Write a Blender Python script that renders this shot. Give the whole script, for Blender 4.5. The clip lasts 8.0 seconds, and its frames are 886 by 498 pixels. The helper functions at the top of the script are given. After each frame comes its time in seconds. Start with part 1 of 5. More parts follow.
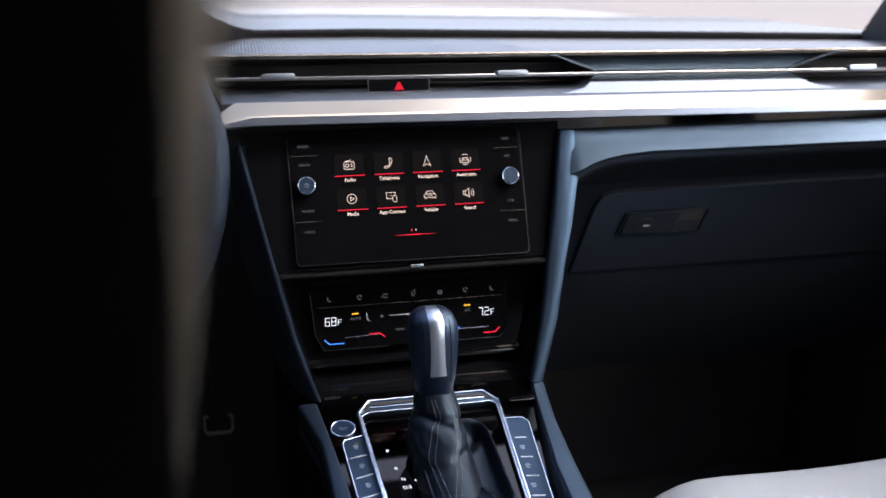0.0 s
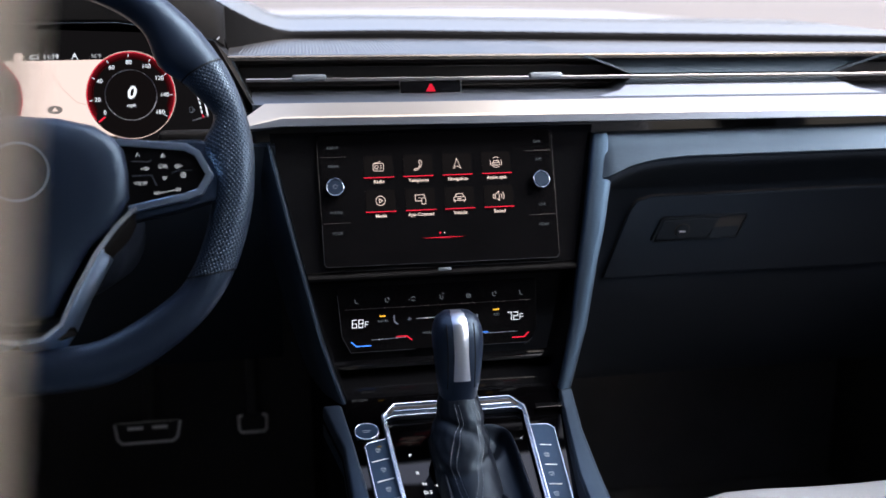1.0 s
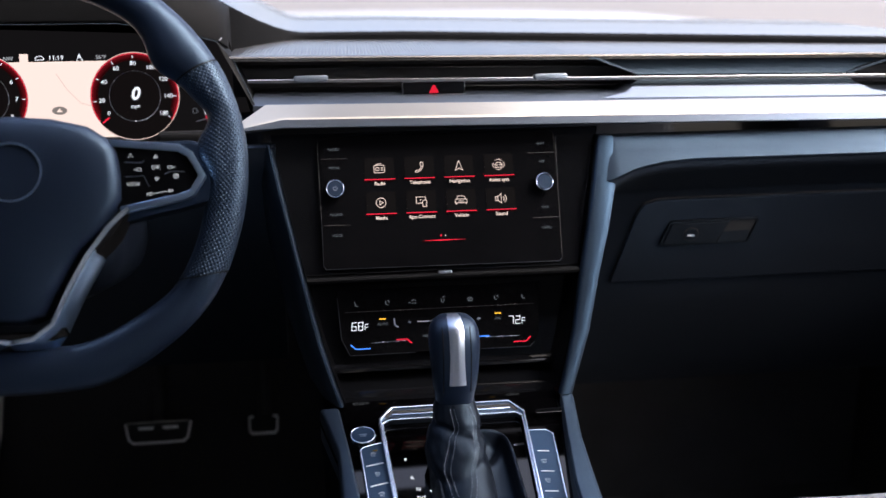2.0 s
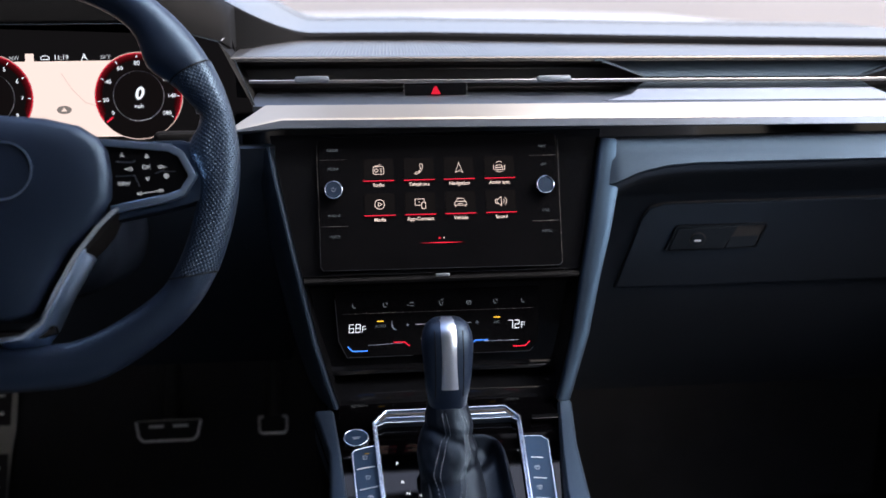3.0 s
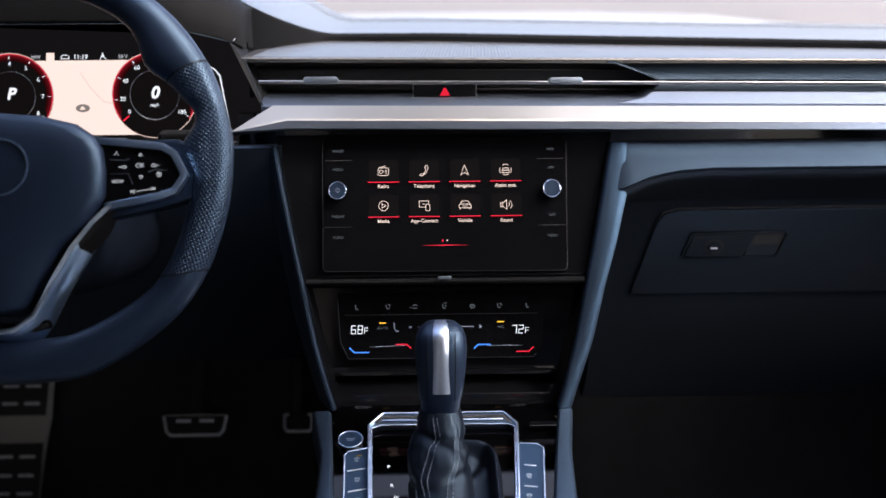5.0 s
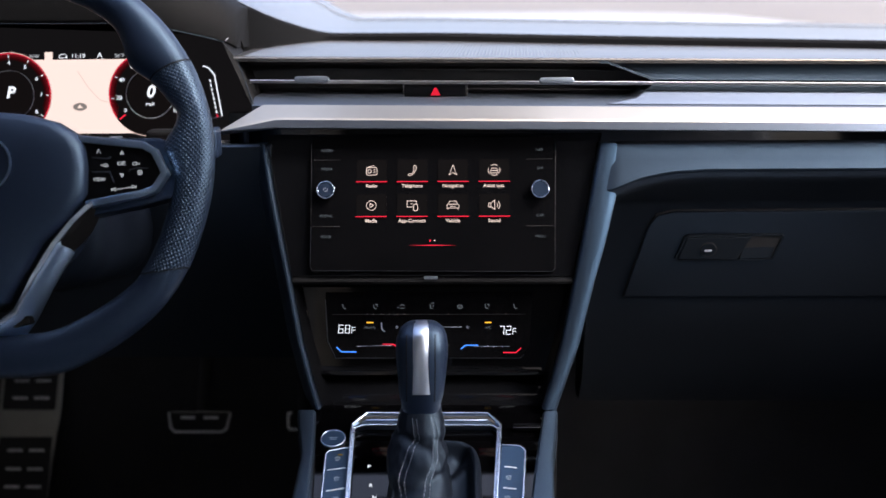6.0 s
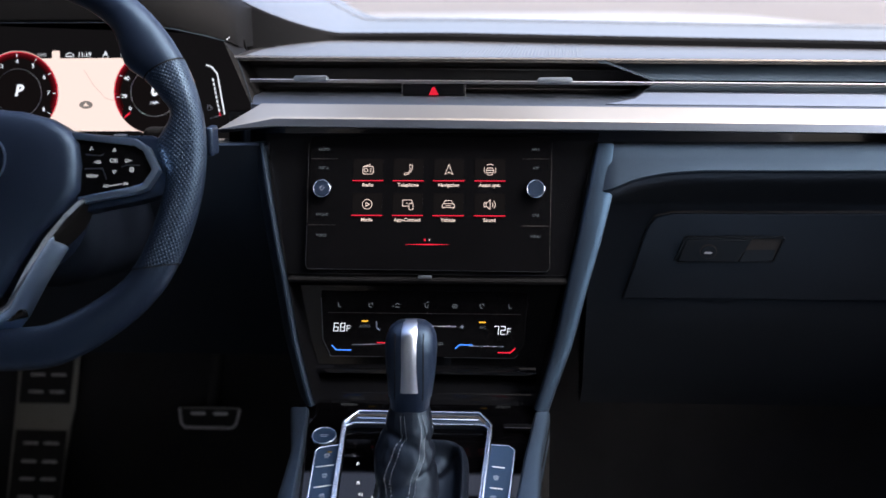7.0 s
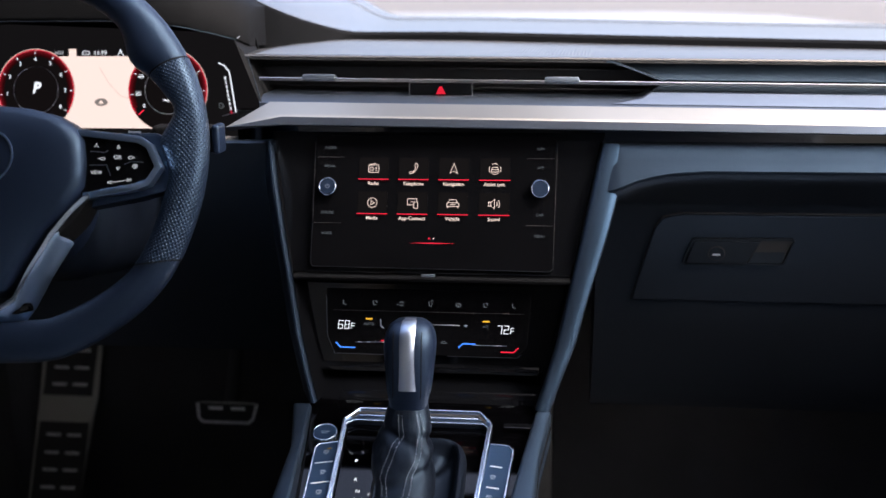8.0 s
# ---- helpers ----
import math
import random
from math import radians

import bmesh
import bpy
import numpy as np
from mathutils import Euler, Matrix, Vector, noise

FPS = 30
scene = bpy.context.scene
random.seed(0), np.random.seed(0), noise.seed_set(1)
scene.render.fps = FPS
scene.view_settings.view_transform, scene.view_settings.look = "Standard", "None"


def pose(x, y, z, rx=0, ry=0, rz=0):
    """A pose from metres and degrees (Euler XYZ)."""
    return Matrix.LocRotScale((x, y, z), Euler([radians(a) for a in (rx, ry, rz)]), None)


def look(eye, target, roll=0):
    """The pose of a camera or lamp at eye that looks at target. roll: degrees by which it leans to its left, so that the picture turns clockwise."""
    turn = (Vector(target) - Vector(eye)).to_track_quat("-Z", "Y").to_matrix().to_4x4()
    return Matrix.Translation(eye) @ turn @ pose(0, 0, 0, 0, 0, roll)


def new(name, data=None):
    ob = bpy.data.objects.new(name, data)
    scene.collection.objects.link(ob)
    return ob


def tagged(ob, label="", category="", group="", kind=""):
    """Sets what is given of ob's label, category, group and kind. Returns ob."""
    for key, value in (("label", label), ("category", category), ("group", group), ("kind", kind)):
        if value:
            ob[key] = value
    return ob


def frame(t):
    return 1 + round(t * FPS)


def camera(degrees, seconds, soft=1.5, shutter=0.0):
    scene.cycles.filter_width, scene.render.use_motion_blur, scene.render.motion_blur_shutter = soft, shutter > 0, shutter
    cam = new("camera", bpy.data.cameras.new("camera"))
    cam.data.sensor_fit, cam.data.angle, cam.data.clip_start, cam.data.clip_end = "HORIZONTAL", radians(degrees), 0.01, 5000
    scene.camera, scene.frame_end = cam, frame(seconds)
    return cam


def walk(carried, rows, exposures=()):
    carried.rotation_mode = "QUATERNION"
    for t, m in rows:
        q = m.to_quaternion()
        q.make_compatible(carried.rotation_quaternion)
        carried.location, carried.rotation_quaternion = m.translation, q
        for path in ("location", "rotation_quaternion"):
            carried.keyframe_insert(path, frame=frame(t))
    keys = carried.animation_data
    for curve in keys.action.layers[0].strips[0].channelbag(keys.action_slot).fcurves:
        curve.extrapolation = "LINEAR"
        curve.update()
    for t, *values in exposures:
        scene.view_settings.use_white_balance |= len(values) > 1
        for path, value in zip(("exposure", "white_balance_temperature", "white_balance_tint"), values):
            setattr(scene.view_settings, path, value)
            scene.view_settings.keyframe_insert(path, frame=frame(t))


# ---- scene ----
cam = camera(45.5, 8.0, soft=1.5)
cam.data.dof.use_dof = True
cam.data.dof.focus_distance = 0.99
cam.data.dof.aperture_fstop = 4.0
PATH = [
    (0, (-0.2, -1.005, 0.838), (0.234, 0.881, 0.332), -0.4),
    (0.5, (-0.185, -1.005, 0.837), (0.194, 0.894, 0.335), -0.5),
    (1, (-0.17, -1.002, 0.837), (0.157, 0.906, 0.335), -0.4),
    (1.5, (-0.153, -1.0, 0.836), (0.138, 0.914, 0.336), -0.5),
    (3, (-0.089, -0.995, 0.834), (0.087, 0.935, 0.339), -0.5),
    (3.5, (-0.072, -0.994, 0.833), (0.064, 0.939, 0.34), -0.5),
    (4, (-0.054, -0.993, 0.833), (0.041, 0.943, 0.34), -0.5),
    (4.5, (-0.035, -0.992, 0.833), (0.025, 0.945, 0.341), -0.5),
    (6, (0.04, -0.988, 0.832), (-0.019, 0.95, 0.341), -0.6),
    (6.5, (0.065, -0.987, 0.829), (-0.026, 0.95, 0.343), -0.6),
    (7, (0.085, -0.987, 0.83), (-0.053, 0.948, 0.342), -0.6),
    (7.5, (0.104, -0.986, 0.83), (-0.081, 0.944, 0.341), -0.6),
    (8, (0.124, -0.985, 0.83), (-0.098, 0.941, 0.341), -0.6),
]
walk(cam, [(t, look(eye, target, roll)) for t, eye, target, roll in PATH], [(0, 2.86, 6150, 11)])

# ---- light ----
world = bpy.data.worlds.new("sky")
scene.world = world
world.use_nodes = True
wn = world.node_tree.nodes
sky = wn.new("ShaderNodeTexSky")
sky.sky_type, sky.sun_disc = "NISHITA", False
sky.sun_elevation, sky.sun_rotation = radians(48), radians(110)
sky.air_density, sky.dust_density, sky.ozone_density = 0.7, 8.0, 0.2
world.node_tree.links.new(sky.outputs[0], wn["Background"].inputs[0])
wn["Background"].inputs[1].default_value = 0.12
sun = new("sun", bpy.data.lights.new("sun", "SUN"))
sun.data.energy, sun.data.angle, sun.data.color = 0.15, radians(25), (1.0, 0.98, 0.96)
sun.matrix_world = look((25, -9, 29), (0, 0, 0))


# ---- materials ----
def material(name, colour, rough, metal=0.0, tone=0.25, blotch=14.0, grain=900.0, bump=0.15, coat=0.0, spec=0.5, pattern="noise", ior=1.5, tint=(1, 1, 1)):
    m = bpy.data.materials.new(name)
    m.use_nodes = True
    nt = m.node_tree
    b = nt.nodes["Principled BSDF"]
    link = nt.links.new
    tc = nt.nodes.new("ShaderNodeTexCoord")
    big = nt.nodes.new("ShaderNodeTexNoise")
    big.inputs["Scale"].default_value, big.inputs["Detail"].default_value = blotch, 5
    link(tc.outputs["Object"], big.inputs["Vector"])
    ramp = nt.nodes.new("ShaderNodeMapRange")
    ramp.inputs["To Min"].default_value, ramp.inputs["To Max"].default_value = 1 - tone, 1 + tone
    link(big.outputs[0], ramp.inputs["Value"])
    mul = nt.nodes.new("ShaderNodeVectorMath")
    mul.operation = "SCALE"
    mul.inputs[0].default_value = colour
    link(ramp.outputs[0], mul.inputs["Scale"])
    link(mul.outputs[0], b.inputs["Base Color"])
    rr = nt.nodes.new("ShaderNodeMapRange")
    rr.inputs["To Min"].default_value, rr.inputs["To Max"].default_value = rough * (1 - tone * 0.5), min(1, rough * (1 + tone * 0.5))
    link(big.outputs[0], rr.inputs["Value"])
    link(rr.outputs[0], b.inputs["Roughness"])
    b.inputs["Metallic"].default_value = metal
    b.inputs["Specular IOR Level"].default_value = spec
    b.inputs["IOR"].default_value = ior
    b.inputs["Specular Tint"].default_value = (*tint, 1)
    if coat:
        b.inputs["Coat Weight"].default_value, b.inputs["Coat Roughness"].default_value = coat, 0.04
    if bump:
        bn = nt.nodes.new("ShaderNodeBump")
        bn.inputs["Strength"].default_value = bump
        if pattern == "holes":
            fine = nt.nodes.new("ShaderNodeTexVoronoi")
            fine.voronoi_dimensions = "2D"
            fine.inputs["Randomness"].default_value = 0.05
            bn.inputs["Distance"].default_value = 0.0006
        elif pattern == "ribs":
            fine = nt.nodes.new("ShaderNodeTexWave")
            fine.bands_direction = "DIAGONAL"
            fine.inputs["Distortion"].default_value = 0.1
            bn.inputs["Distance"].default_value = 0.0006
        elif pattern == "hide":
            fine = nt.nodes.new("ShaderNodeTexVoronoi")
            bn.inputs["Distance"].default_value = 0.0006
        elif pattern == "brushed":
            fine = nt.nodes.new("ShaderNodeTexNoise")
            bn.inputs["Distance"].default_value = 0.0002
        else:
            fine = nt.nodes.new("ShaderNodeTexNoise")
            bn.inputs["Distance"].default_value = 0.0005
        fine.inputs["Scale"].default_value = grain
        if pattern == "brushed":
            mp = nt.nodes.new("ShaderNodeMapping")
            mp.inputs["Scale"].default_value = (0.03, 1, 1)
            link(tc.outputs["Object"], mp.inputs["Vector"])
            link(mp.outputs[0], fine.inputs["Vector"])
        else:
            link(tc.outputs["UV" if pattern == "holes" else "Object"], fine.inputs["Vector"])
        if pattern == "holes":
            hole = nt.nodes.new("ShaderNodeMapRange")
            hole.inputs["From Min"].default_value, hole.inputs["From Max"].default_value = 0.24, 0.42
            hole.inputs["To Min"].default_value, hole.inputs["To Max"].default_value = 0.05, 1.0
            link(fine.outputs[0], hole.inputs["Value"])
            dark = nt.nodes.new("ShaderNodeVectorMath")
            dark.operation = "SCALE"
            link(mul.outputs[0], dark.inputs[0])
            link(hole.outputs[0], dark.inputs["Scale"])
            link(dark.outputs[0], b.inputs["Base Color"])
        link((hole if pattern == "holes" else fine).outputs[0], bn.inputs["Height"])
        link(bn.outputs[0], b.inputs["Normal"])
    return m


GAIN = 0.18


def glow(name, colour, strength):
    m = bpy.data.materials.new(name)
    m.use_nodes = True
    b = m.node_tree.nodes["Principled BSDF"]
    b.inputs["Base Color"].default_value = (0.0002, 0.0002, 0.0002, 1)
    b.inputs["Specular IOR Level"].default_value = 0.02
    b.inputs["Roughness"].default_value = 0.3
    b.inputs["Emission Color"].default_value = (*colour, 1)
    b.inputs["Emission Strength"].default_value = strength * GAIN
    return m


COOL = (0.42, 0.68, 1.0)
DECK = material("dash_deck_skin", (0.045, 0.047, 0.050), 0.25, grain=1400, bump=0.02, pattern="hide", spec=1.0, ior=1.75, tint=(1.0, 0.90, 0.78))
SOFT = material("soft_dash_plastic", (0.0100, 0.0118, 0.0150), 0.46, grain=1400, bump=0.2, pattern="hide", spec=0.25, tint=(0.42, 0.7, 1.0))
# one dash skin: PILLAR and FACET carry its lit tone, GLOVE_SKIN its shade
PILLAR = material("lit_trim_skin", (0.0080, 0.0105, 0.0155), 0.42, grain=1400, bump=0.15, pattern="hide", spec=0.85, tint=(0.28, 0.58, 1.0))
GLOVE_SKIN = material("shaded_panel_skin", (0.0058, 0.0062, 0.0073), 0.42, grain=1400, bump=0.15, pattern="hide", spec=0.75, tint=(0.45, 0.68, 1.0))
FACET = material("lit_panel_skin", (0.0080, 0.0105, 0.0150), 0.45, grain=1400, bump=0.15, pattern="hide", spec=0.52, tint=(0.34, 0.62, 1.0))
SOFT_DARK = material("dark_moulded_plastic", (0.040, 0.041, 0.043), 0.6, grain=1200, bump=0.25, pattern="hide")
RIBBED = material("ribbed_dash_skin", (0.040, 0.041, 0.043), 0.30, spec=1.0, grain=1400, bump=0.02, pattern="hide", ior=1.6, tint=(1.0, 0.91, 0.80))
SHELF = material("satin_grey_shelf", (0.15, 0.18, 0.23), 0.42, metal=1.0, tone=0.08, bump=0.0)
FASCIA = material("grey_fascia_skin", (0.030, 0.043, 0.058), 0.55, grain=1400, bump=0.1, pattern="hide", spec=0.2, tint=COOL)
PLATE = material("polished_console_black", (0.0006, 0.0006, 0.0008), 0.035, tone=0.2, blotch=30, bump=0.0, spec=0.34, ior=1.5)
DARK_CHROME = material("dark_chrome", (0.035, 0.036, 0.039), 0.06, metal=1.0, tone=0.1, bump=0.0)
WHITE_PAINT = material("white_car_paint", (0.25, 0.24, 0.24), 0.3, tone=0.04, bump=0.0, coat=0.5)
MATT = material("matt_black", (0.0068, 0.0071, 0.0078), 0.7, spec=0.0, grain=1200, bump=0.15, pattern="hide")
HOOD = material("matt_black_hood", (0.0080, 0.0083, 0.0092), 0.6, spec=0.05, grain=1200, bump=0.15, pattern="hide")
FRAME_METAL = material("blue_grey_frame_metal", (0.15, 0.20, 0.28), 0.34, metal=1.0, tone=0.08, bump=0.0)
TAB = material("grey_vent_metal", (0.28, 0.33, 0.40), 0.38, metal=1.0, tone=0.08, bump=0.0)
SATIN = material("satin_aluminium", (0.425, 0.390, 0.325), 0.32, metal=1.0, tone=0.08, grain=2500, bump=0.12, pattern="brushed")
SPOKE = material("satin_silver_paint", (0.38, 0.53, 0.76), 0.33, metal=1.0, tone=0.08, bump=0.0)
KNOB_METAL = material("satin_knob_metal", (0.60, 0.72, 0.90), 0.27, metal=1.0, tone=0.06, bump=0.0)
KNOB_STRIP = material("brushed_knob_metal", (0.50, 0.58, 0.70), 0.36, metal=1.0, tone=0.06, grain=2500, bump=0.1, pattern="brushed")
STRIP = material("dull_chrome", (0.50, 0.51, 0.53), 0.30, metal=1.0, tone=0.08, bump=0.0)
GLOSS = material("piano_black", (0.0024, 0.0026, 0.0033), 0.08, tone=0.3, blotch=30, bump=0.0, spec=0.3)
GLASS_BLACK = material("display_glass", (0.0026, 0.0027, 0.0033), 0.07, tone=0.3, blotch=25, bump=0.0, spec=0.006)
EDGE = material("dim_edge_metal", (0.10, 0.11, 0.13), 0.3, metal=1.0, tone=0.06, bump=0.0)
LINE = material("dim_line", (0.012, 0.0125, 0.014), 0.5, bump=0.0)
CAVITY = material("vent_black", (0.013, 0.013, 0.0145), 0.7, bump=0.1)
LEATHER = material("black_leather", (0.0075, 0.0122, 0.0262), 0.37, grain=1500, bump=0.2, pattern="hide", spec=0.6, tint=COOL)
HIDE = material("soft_black_hide", (0.0040, 0.0055, 0.0095), 0.38, grain=1300, bump=0.15, pattern="hide", spec=0.20, tint=COOL)
PERFORATED = material("perforated_leather", (0.0085, 0.0150, 0.0330), 0.36, grain=1.0, bump=0.85, pattern="holes", spec=0.68, tint=COOL)
CREAM = material("cream_leather", (0.78, 0.70, 0.59), 0.5, tone=0.1, grain=600, bump=0.35, pattern="hide")
SEAT_GREY = material("pale_grey_leather", (0.165, 0.190, 0.225), 0.55, tone=0.08, grain=330, bump=0.4, pattern="ribs")
BUTTON = material("button_graphite", (0.013, 0.027, 0.058), 0.4, grain=1500, bump=0.1, spec=0.32, tint=COOL)
STEEL = material("brushed_steel", (0.92, 0.93, 0.94), 0.4, metal=1.0, grain=1800, bump=0.2, pattern="brushed")
FOOT_METAL = material("scuffed_foot_metal", (0.52, 0.52, 0.47), 0.42, metal=1.0, tone=0.2, grain=1800, bump=0.2, pattern="brushed")
RUBBER = material("black_rubber", (0.028, 0.028, 0.030), 0.75, bump=0.3, grain=500)
CARPET = material("charcoal_carpet", (0.068, 0.069, 0.074), 0.95, grain=800, bump=0.8, spec=0.2)
LINING = material("roof_lining", (0.38, 0.40, 0.43), 0.95, grain=900, bump=0.3, spec=0.0)
THREAD = material("pale_grey_thread", (0.19, 0.225, 0.28), 0.7, bump=0.0)
PRINT = material("grey_print", (0.16, 0.20, 0.26), 0.5, bump=0.0)
PRINT_WHITE = material("white_print", (0.50, 0.55, 0.62), 0.5, bump=0.0)
CONCRETE = material("pale_concrete", (0.080, 0.075, 0.073), 0.85, tone=0.4, blotch=0.12, grain=30, bump=0.2)
AMBER_PRINT = glow("amber_lamp", (1.0, 0.55, 0.05), 0.8)
WARM_WHITE = glow("warm_white_symbol", (1.0, 0.76, 0.64), 0.85)
COOL_WHITE = glow("white_digit", (0.95, 0.97, 1.0), 0.9)
GATE_TEXT = glow("white_gate_letter", (0.95, 0.97, 1.0), 0.9)
DIM_AMBER = glow("dim_amber_lamp", (1.0, 0.62, 0.05), 0.22)
GREY_TEXT = glow("grey_digit", (0.95, 0.97, 1.0), 0.4)
RED = glow("red_line", (1.0, 0.03, 0.07), 0.66)
RED_DIM = glow("red_dim", (0.8, 0.03, 0.05), 0.12)
RED_FAINT = glow("red_faint", (0.8, 0.04, 0.06), 0.06)
RED_TRACE = glow("red_trace", (0.8, 0.06, 0.08), 0.022)
RED_LAMP = glow("red_lamp", (1.0, 0.02, 0.05), 0.62)
BLUE = glow("blue_line", (0.09, 0.31, 1.0), 0.95)
ICE = glow("icon_grey", (0.5, 0.55, 0.6), 0.16)
MAP = glow("map_glow", (1.0, 0.775, 0.665), 0.84)
MAP_MARK = glow("map_mark", (0.45, 0.38, 0.34), 0.42)
MAP_ROAD = glow("map_road", (0.9, 0.66, 0.56), 0.75)
TILE = glow("tile_grey", (0.6, 0.5, 0.5), 0.011)
LCD = glow("lcd_black", (1.0, 0.88, 0.92), 0.0055)
DIAL = glow("dial_dark", (0.4, 0.3, 0.3), 0.012)


# ---- shape helpers ----
def part(name, bm, mat, parent, label="", sharp=38):
    """Links a bmesh, in world metres, as one mesh under a thing or a part."""
    me = bpy.data.meshes.new(name)
    if isinstance(bm, bpy.types.Mesh):
        me = bm
        me.name = name
    else:
        bmesh.ops.recalc_face_normals(bm, faces=bm.faces)
        for f in bm.faces:
            f.smooth = True
        for e in bm.edges:
            if len(e.link_faces) == 2 and e.calc_face_angle(0) > radians(sharp):
                e.smooth = False
        for f in bm.faces:
            near = [g.calc_area() for e in f.edges for g in e.link_faces if g is not f]
            if near and f.calc_area() > 5 * max(near):
                f.smooth = False
        bm.to_mesh(me)
        bm.free()
    me.materials.clear()
    me.materials.append(mat)
    ob = new(name, me)
    if parent is not None:
        ob.parent = parent
        if parent.type == "EMPTY":
            ob.matrix_parent_inverse = Matrix.Translation(-parent.location)
    if label:
        ob["label"] = label
    return ob


def thing(name, at, label, category, group="", kind=""):
    ob = new(name)
    ob.location = at
    ob.empty_display_size = 0.05
    return tagged(ob, label, category, group, kind)


def plane_at(x, y, z, slope):
    """A frame in a face that leans back by slope: local x right, y up the face, z out of it."""
    n = math.hypot(slope, 1)
    a, b = slope / n, 1 / n
    return Matrix(((1, 0, 0, x), (0, a, -b, y), (0, b, a, z), (0, 0, 0, 1)))


def soften(bm, width, segments=2, angle=30):
    edges = [e for e in bm.edges if len(e.link_faces) == 2 and e.calc_face_angle(0) > radians(angle)]
    if edges and width > 0:
        bmesh.ops.bevel(bm, geom=edges, offset=width, segments=segments, profile=0.6, affect="EDGES", clamp_overlap=True)
    return bm


def plate(points, depth, m, bevel=0.0, low=0.0, segments=2):
    """A flat polygon, drawn in the frame m, from height low to low + depth."""
    bm = bmesh.new()
    vs = [bm.verts.new((x, y, low)) for x, y in points]
    f = bm.faces.new(vs)
    out = bmesh.ops.extrude_face_region(bm, geom=[f])
    for v in out["geom"]:
        if isinstance(v, bmesh.types.BMVert):
            v.co.z += depth
    bmesh.ops.recalc_face_normals(bm, faces=bm.faces)
    soften(bm, bevel, segments)
    bm.transform(m)
    return bm


def rounded(w, h, r, cx=0.0, cy=0.0, n=5):
    pts = []
    for sx, sy, a0 in ((1, 1, 0), (-1, 1, 90), (-1, -1, 180), (1, -1, 270)):
        for i in range(n + 1):
            a = radians(a0 + 90 * i / n)
            pts.append((cx + sx * (w / 2 - r) + r * math.cos(a), cy + sy * (h / 2 - r) + r * math.sin(a)))
    return pts


def circle(r, cx=0.0, cy=0.0, n=32):
    return [(cx + r * math.cos(2 * math.pi * i / n), cy + r * math.sin(2 * math.pi * i / n)) for i in range(n)]


def loft(sections, closed=True, caps=True, ring=False):
    """Skin over sections with the same count of points."""
    bm = bmesh.new()
    rows = [[bm.verts.new(p) for p in s] for s in sections]
    n = len(rows[0])
    pairs = list(zip(rows, rows[1:])) + ([(rows[-1], rows[0])] if ring else [])
    for a, b in pairs:
        for i in range(n if closed else n - 1):
            j = (i + 1) % n
            bm.faces.new((a[i], a[j], b[j], b[i]))
    if caps and closed and not ring:
        bm.faces.new(rows[0])
        bm.faces.new(rows[-1])
    bmesh.ops.recalc_face_normals(bm, faces=bm.faces)
    return bm


def bar(profile, x0, x1, bevel=0.0, steps=1, fall=0.0):
    """A solid with the profile (y, z) along x; fall lowers it towards +x."""
    xs = [x0 + (x1 - x0) * i / steps for i in range(steps + 1)]
    bm = loft([[(x, y, z - fall * x) for y, z in profile] for x in xs])
    return soften(bm, bevel)


def box(x0, x1, y0, y1, z0, z1, bevel=0.004, segments=2):
    return soften(loft([[(x, y0, z0), (x, y1, z0), (x, y1, z1), (x, y0, z1)] for x in (x0, x1)]), bevel, segments)


def merge(*parts):
    bm = bmesh.new()
    for p in parts:
        me = bpy.data.meshes.new("tmp")
        p.to_mesh(me)
        p.free()
        bm.from_mesh(me)
        bpy.data.meshes.remove(me)
    return bm


def ribbon(points, width, m, depth=0.0004, low=0.0, closed=False):
    """A flat stroke along points in the frame m."""
    pts = [Vector((*p, 0)) for p in points]
    n = len(pts)
    left, right = [], []
    for i, p in enumerate(pts):
        a = pts[i - 1] if i or closed else p
        b = pts[(i + 1) % n] if i < n - 1 or closed else p
        d1 = (p - a).normalized() if (p - a).length > 1e-9 else (b - p).normalized()
        d2 = (b - p).normalized() if (b - p).length > 1e-9 else d1
        t = (d1 + d2)
        t = t.normalized() if t.length > 1e-6 else d1
        k = width / 2 / max(0.4, t.dot(d1))
        nrm = Vector((-t.y, t.x, 0)) * k
        left.append(p + nrm)
        right.append(p - nrm)
    z0, z1 = Vector((0, 0, low)), Vector((0, 0, low + depth))
    secs = [[l + z0, l + z1, r + z1, r + z0] for l, r in zip(left, right)]
    bm = loft(secs, ring=closed)
    bm.transform(m)
    return bm


def arc(r, a0, a1, cx=0.0, cy=0.0, n=14, ry=None):
    ry = r if ry is None else ry
    return [(cx + r * math.cos(radians(a0 + (a1 - a0) * i / n)), cy + ry * math.sin(radians(a0 + (a1 - a0) * i / n))) for i in range(n + 1)]


def tube(points, radius, n=10, flat=1.0, closed=False):
    """A round bar along points in space; radius may be a list."""
    pts = [Vector(p) for p in points]
    rad = radius if isinstance(radius, (list, tuple)) else [radius] * len(pts)
    secs = []
    up = Vector((0, 0, 1))
    for i, p in enumerate(pts):
        a = pts[max(0, i - 1)]
        b = pts[min(len(pts) - 1, i + 1)]
        d = (b - a).normalized()
        s = d.cross(up)
        s = s.normalized() if s.length > 1e-5 else Vector((1, 0, 0))
        u = s.cross(d)
        secs.append([p + rad[i] * (math.cos(2 * math.pi * k / n) * s + flat * math.sin(2 * math.pi * k / n) * u) for k in range(n)])
    return loft(secs)


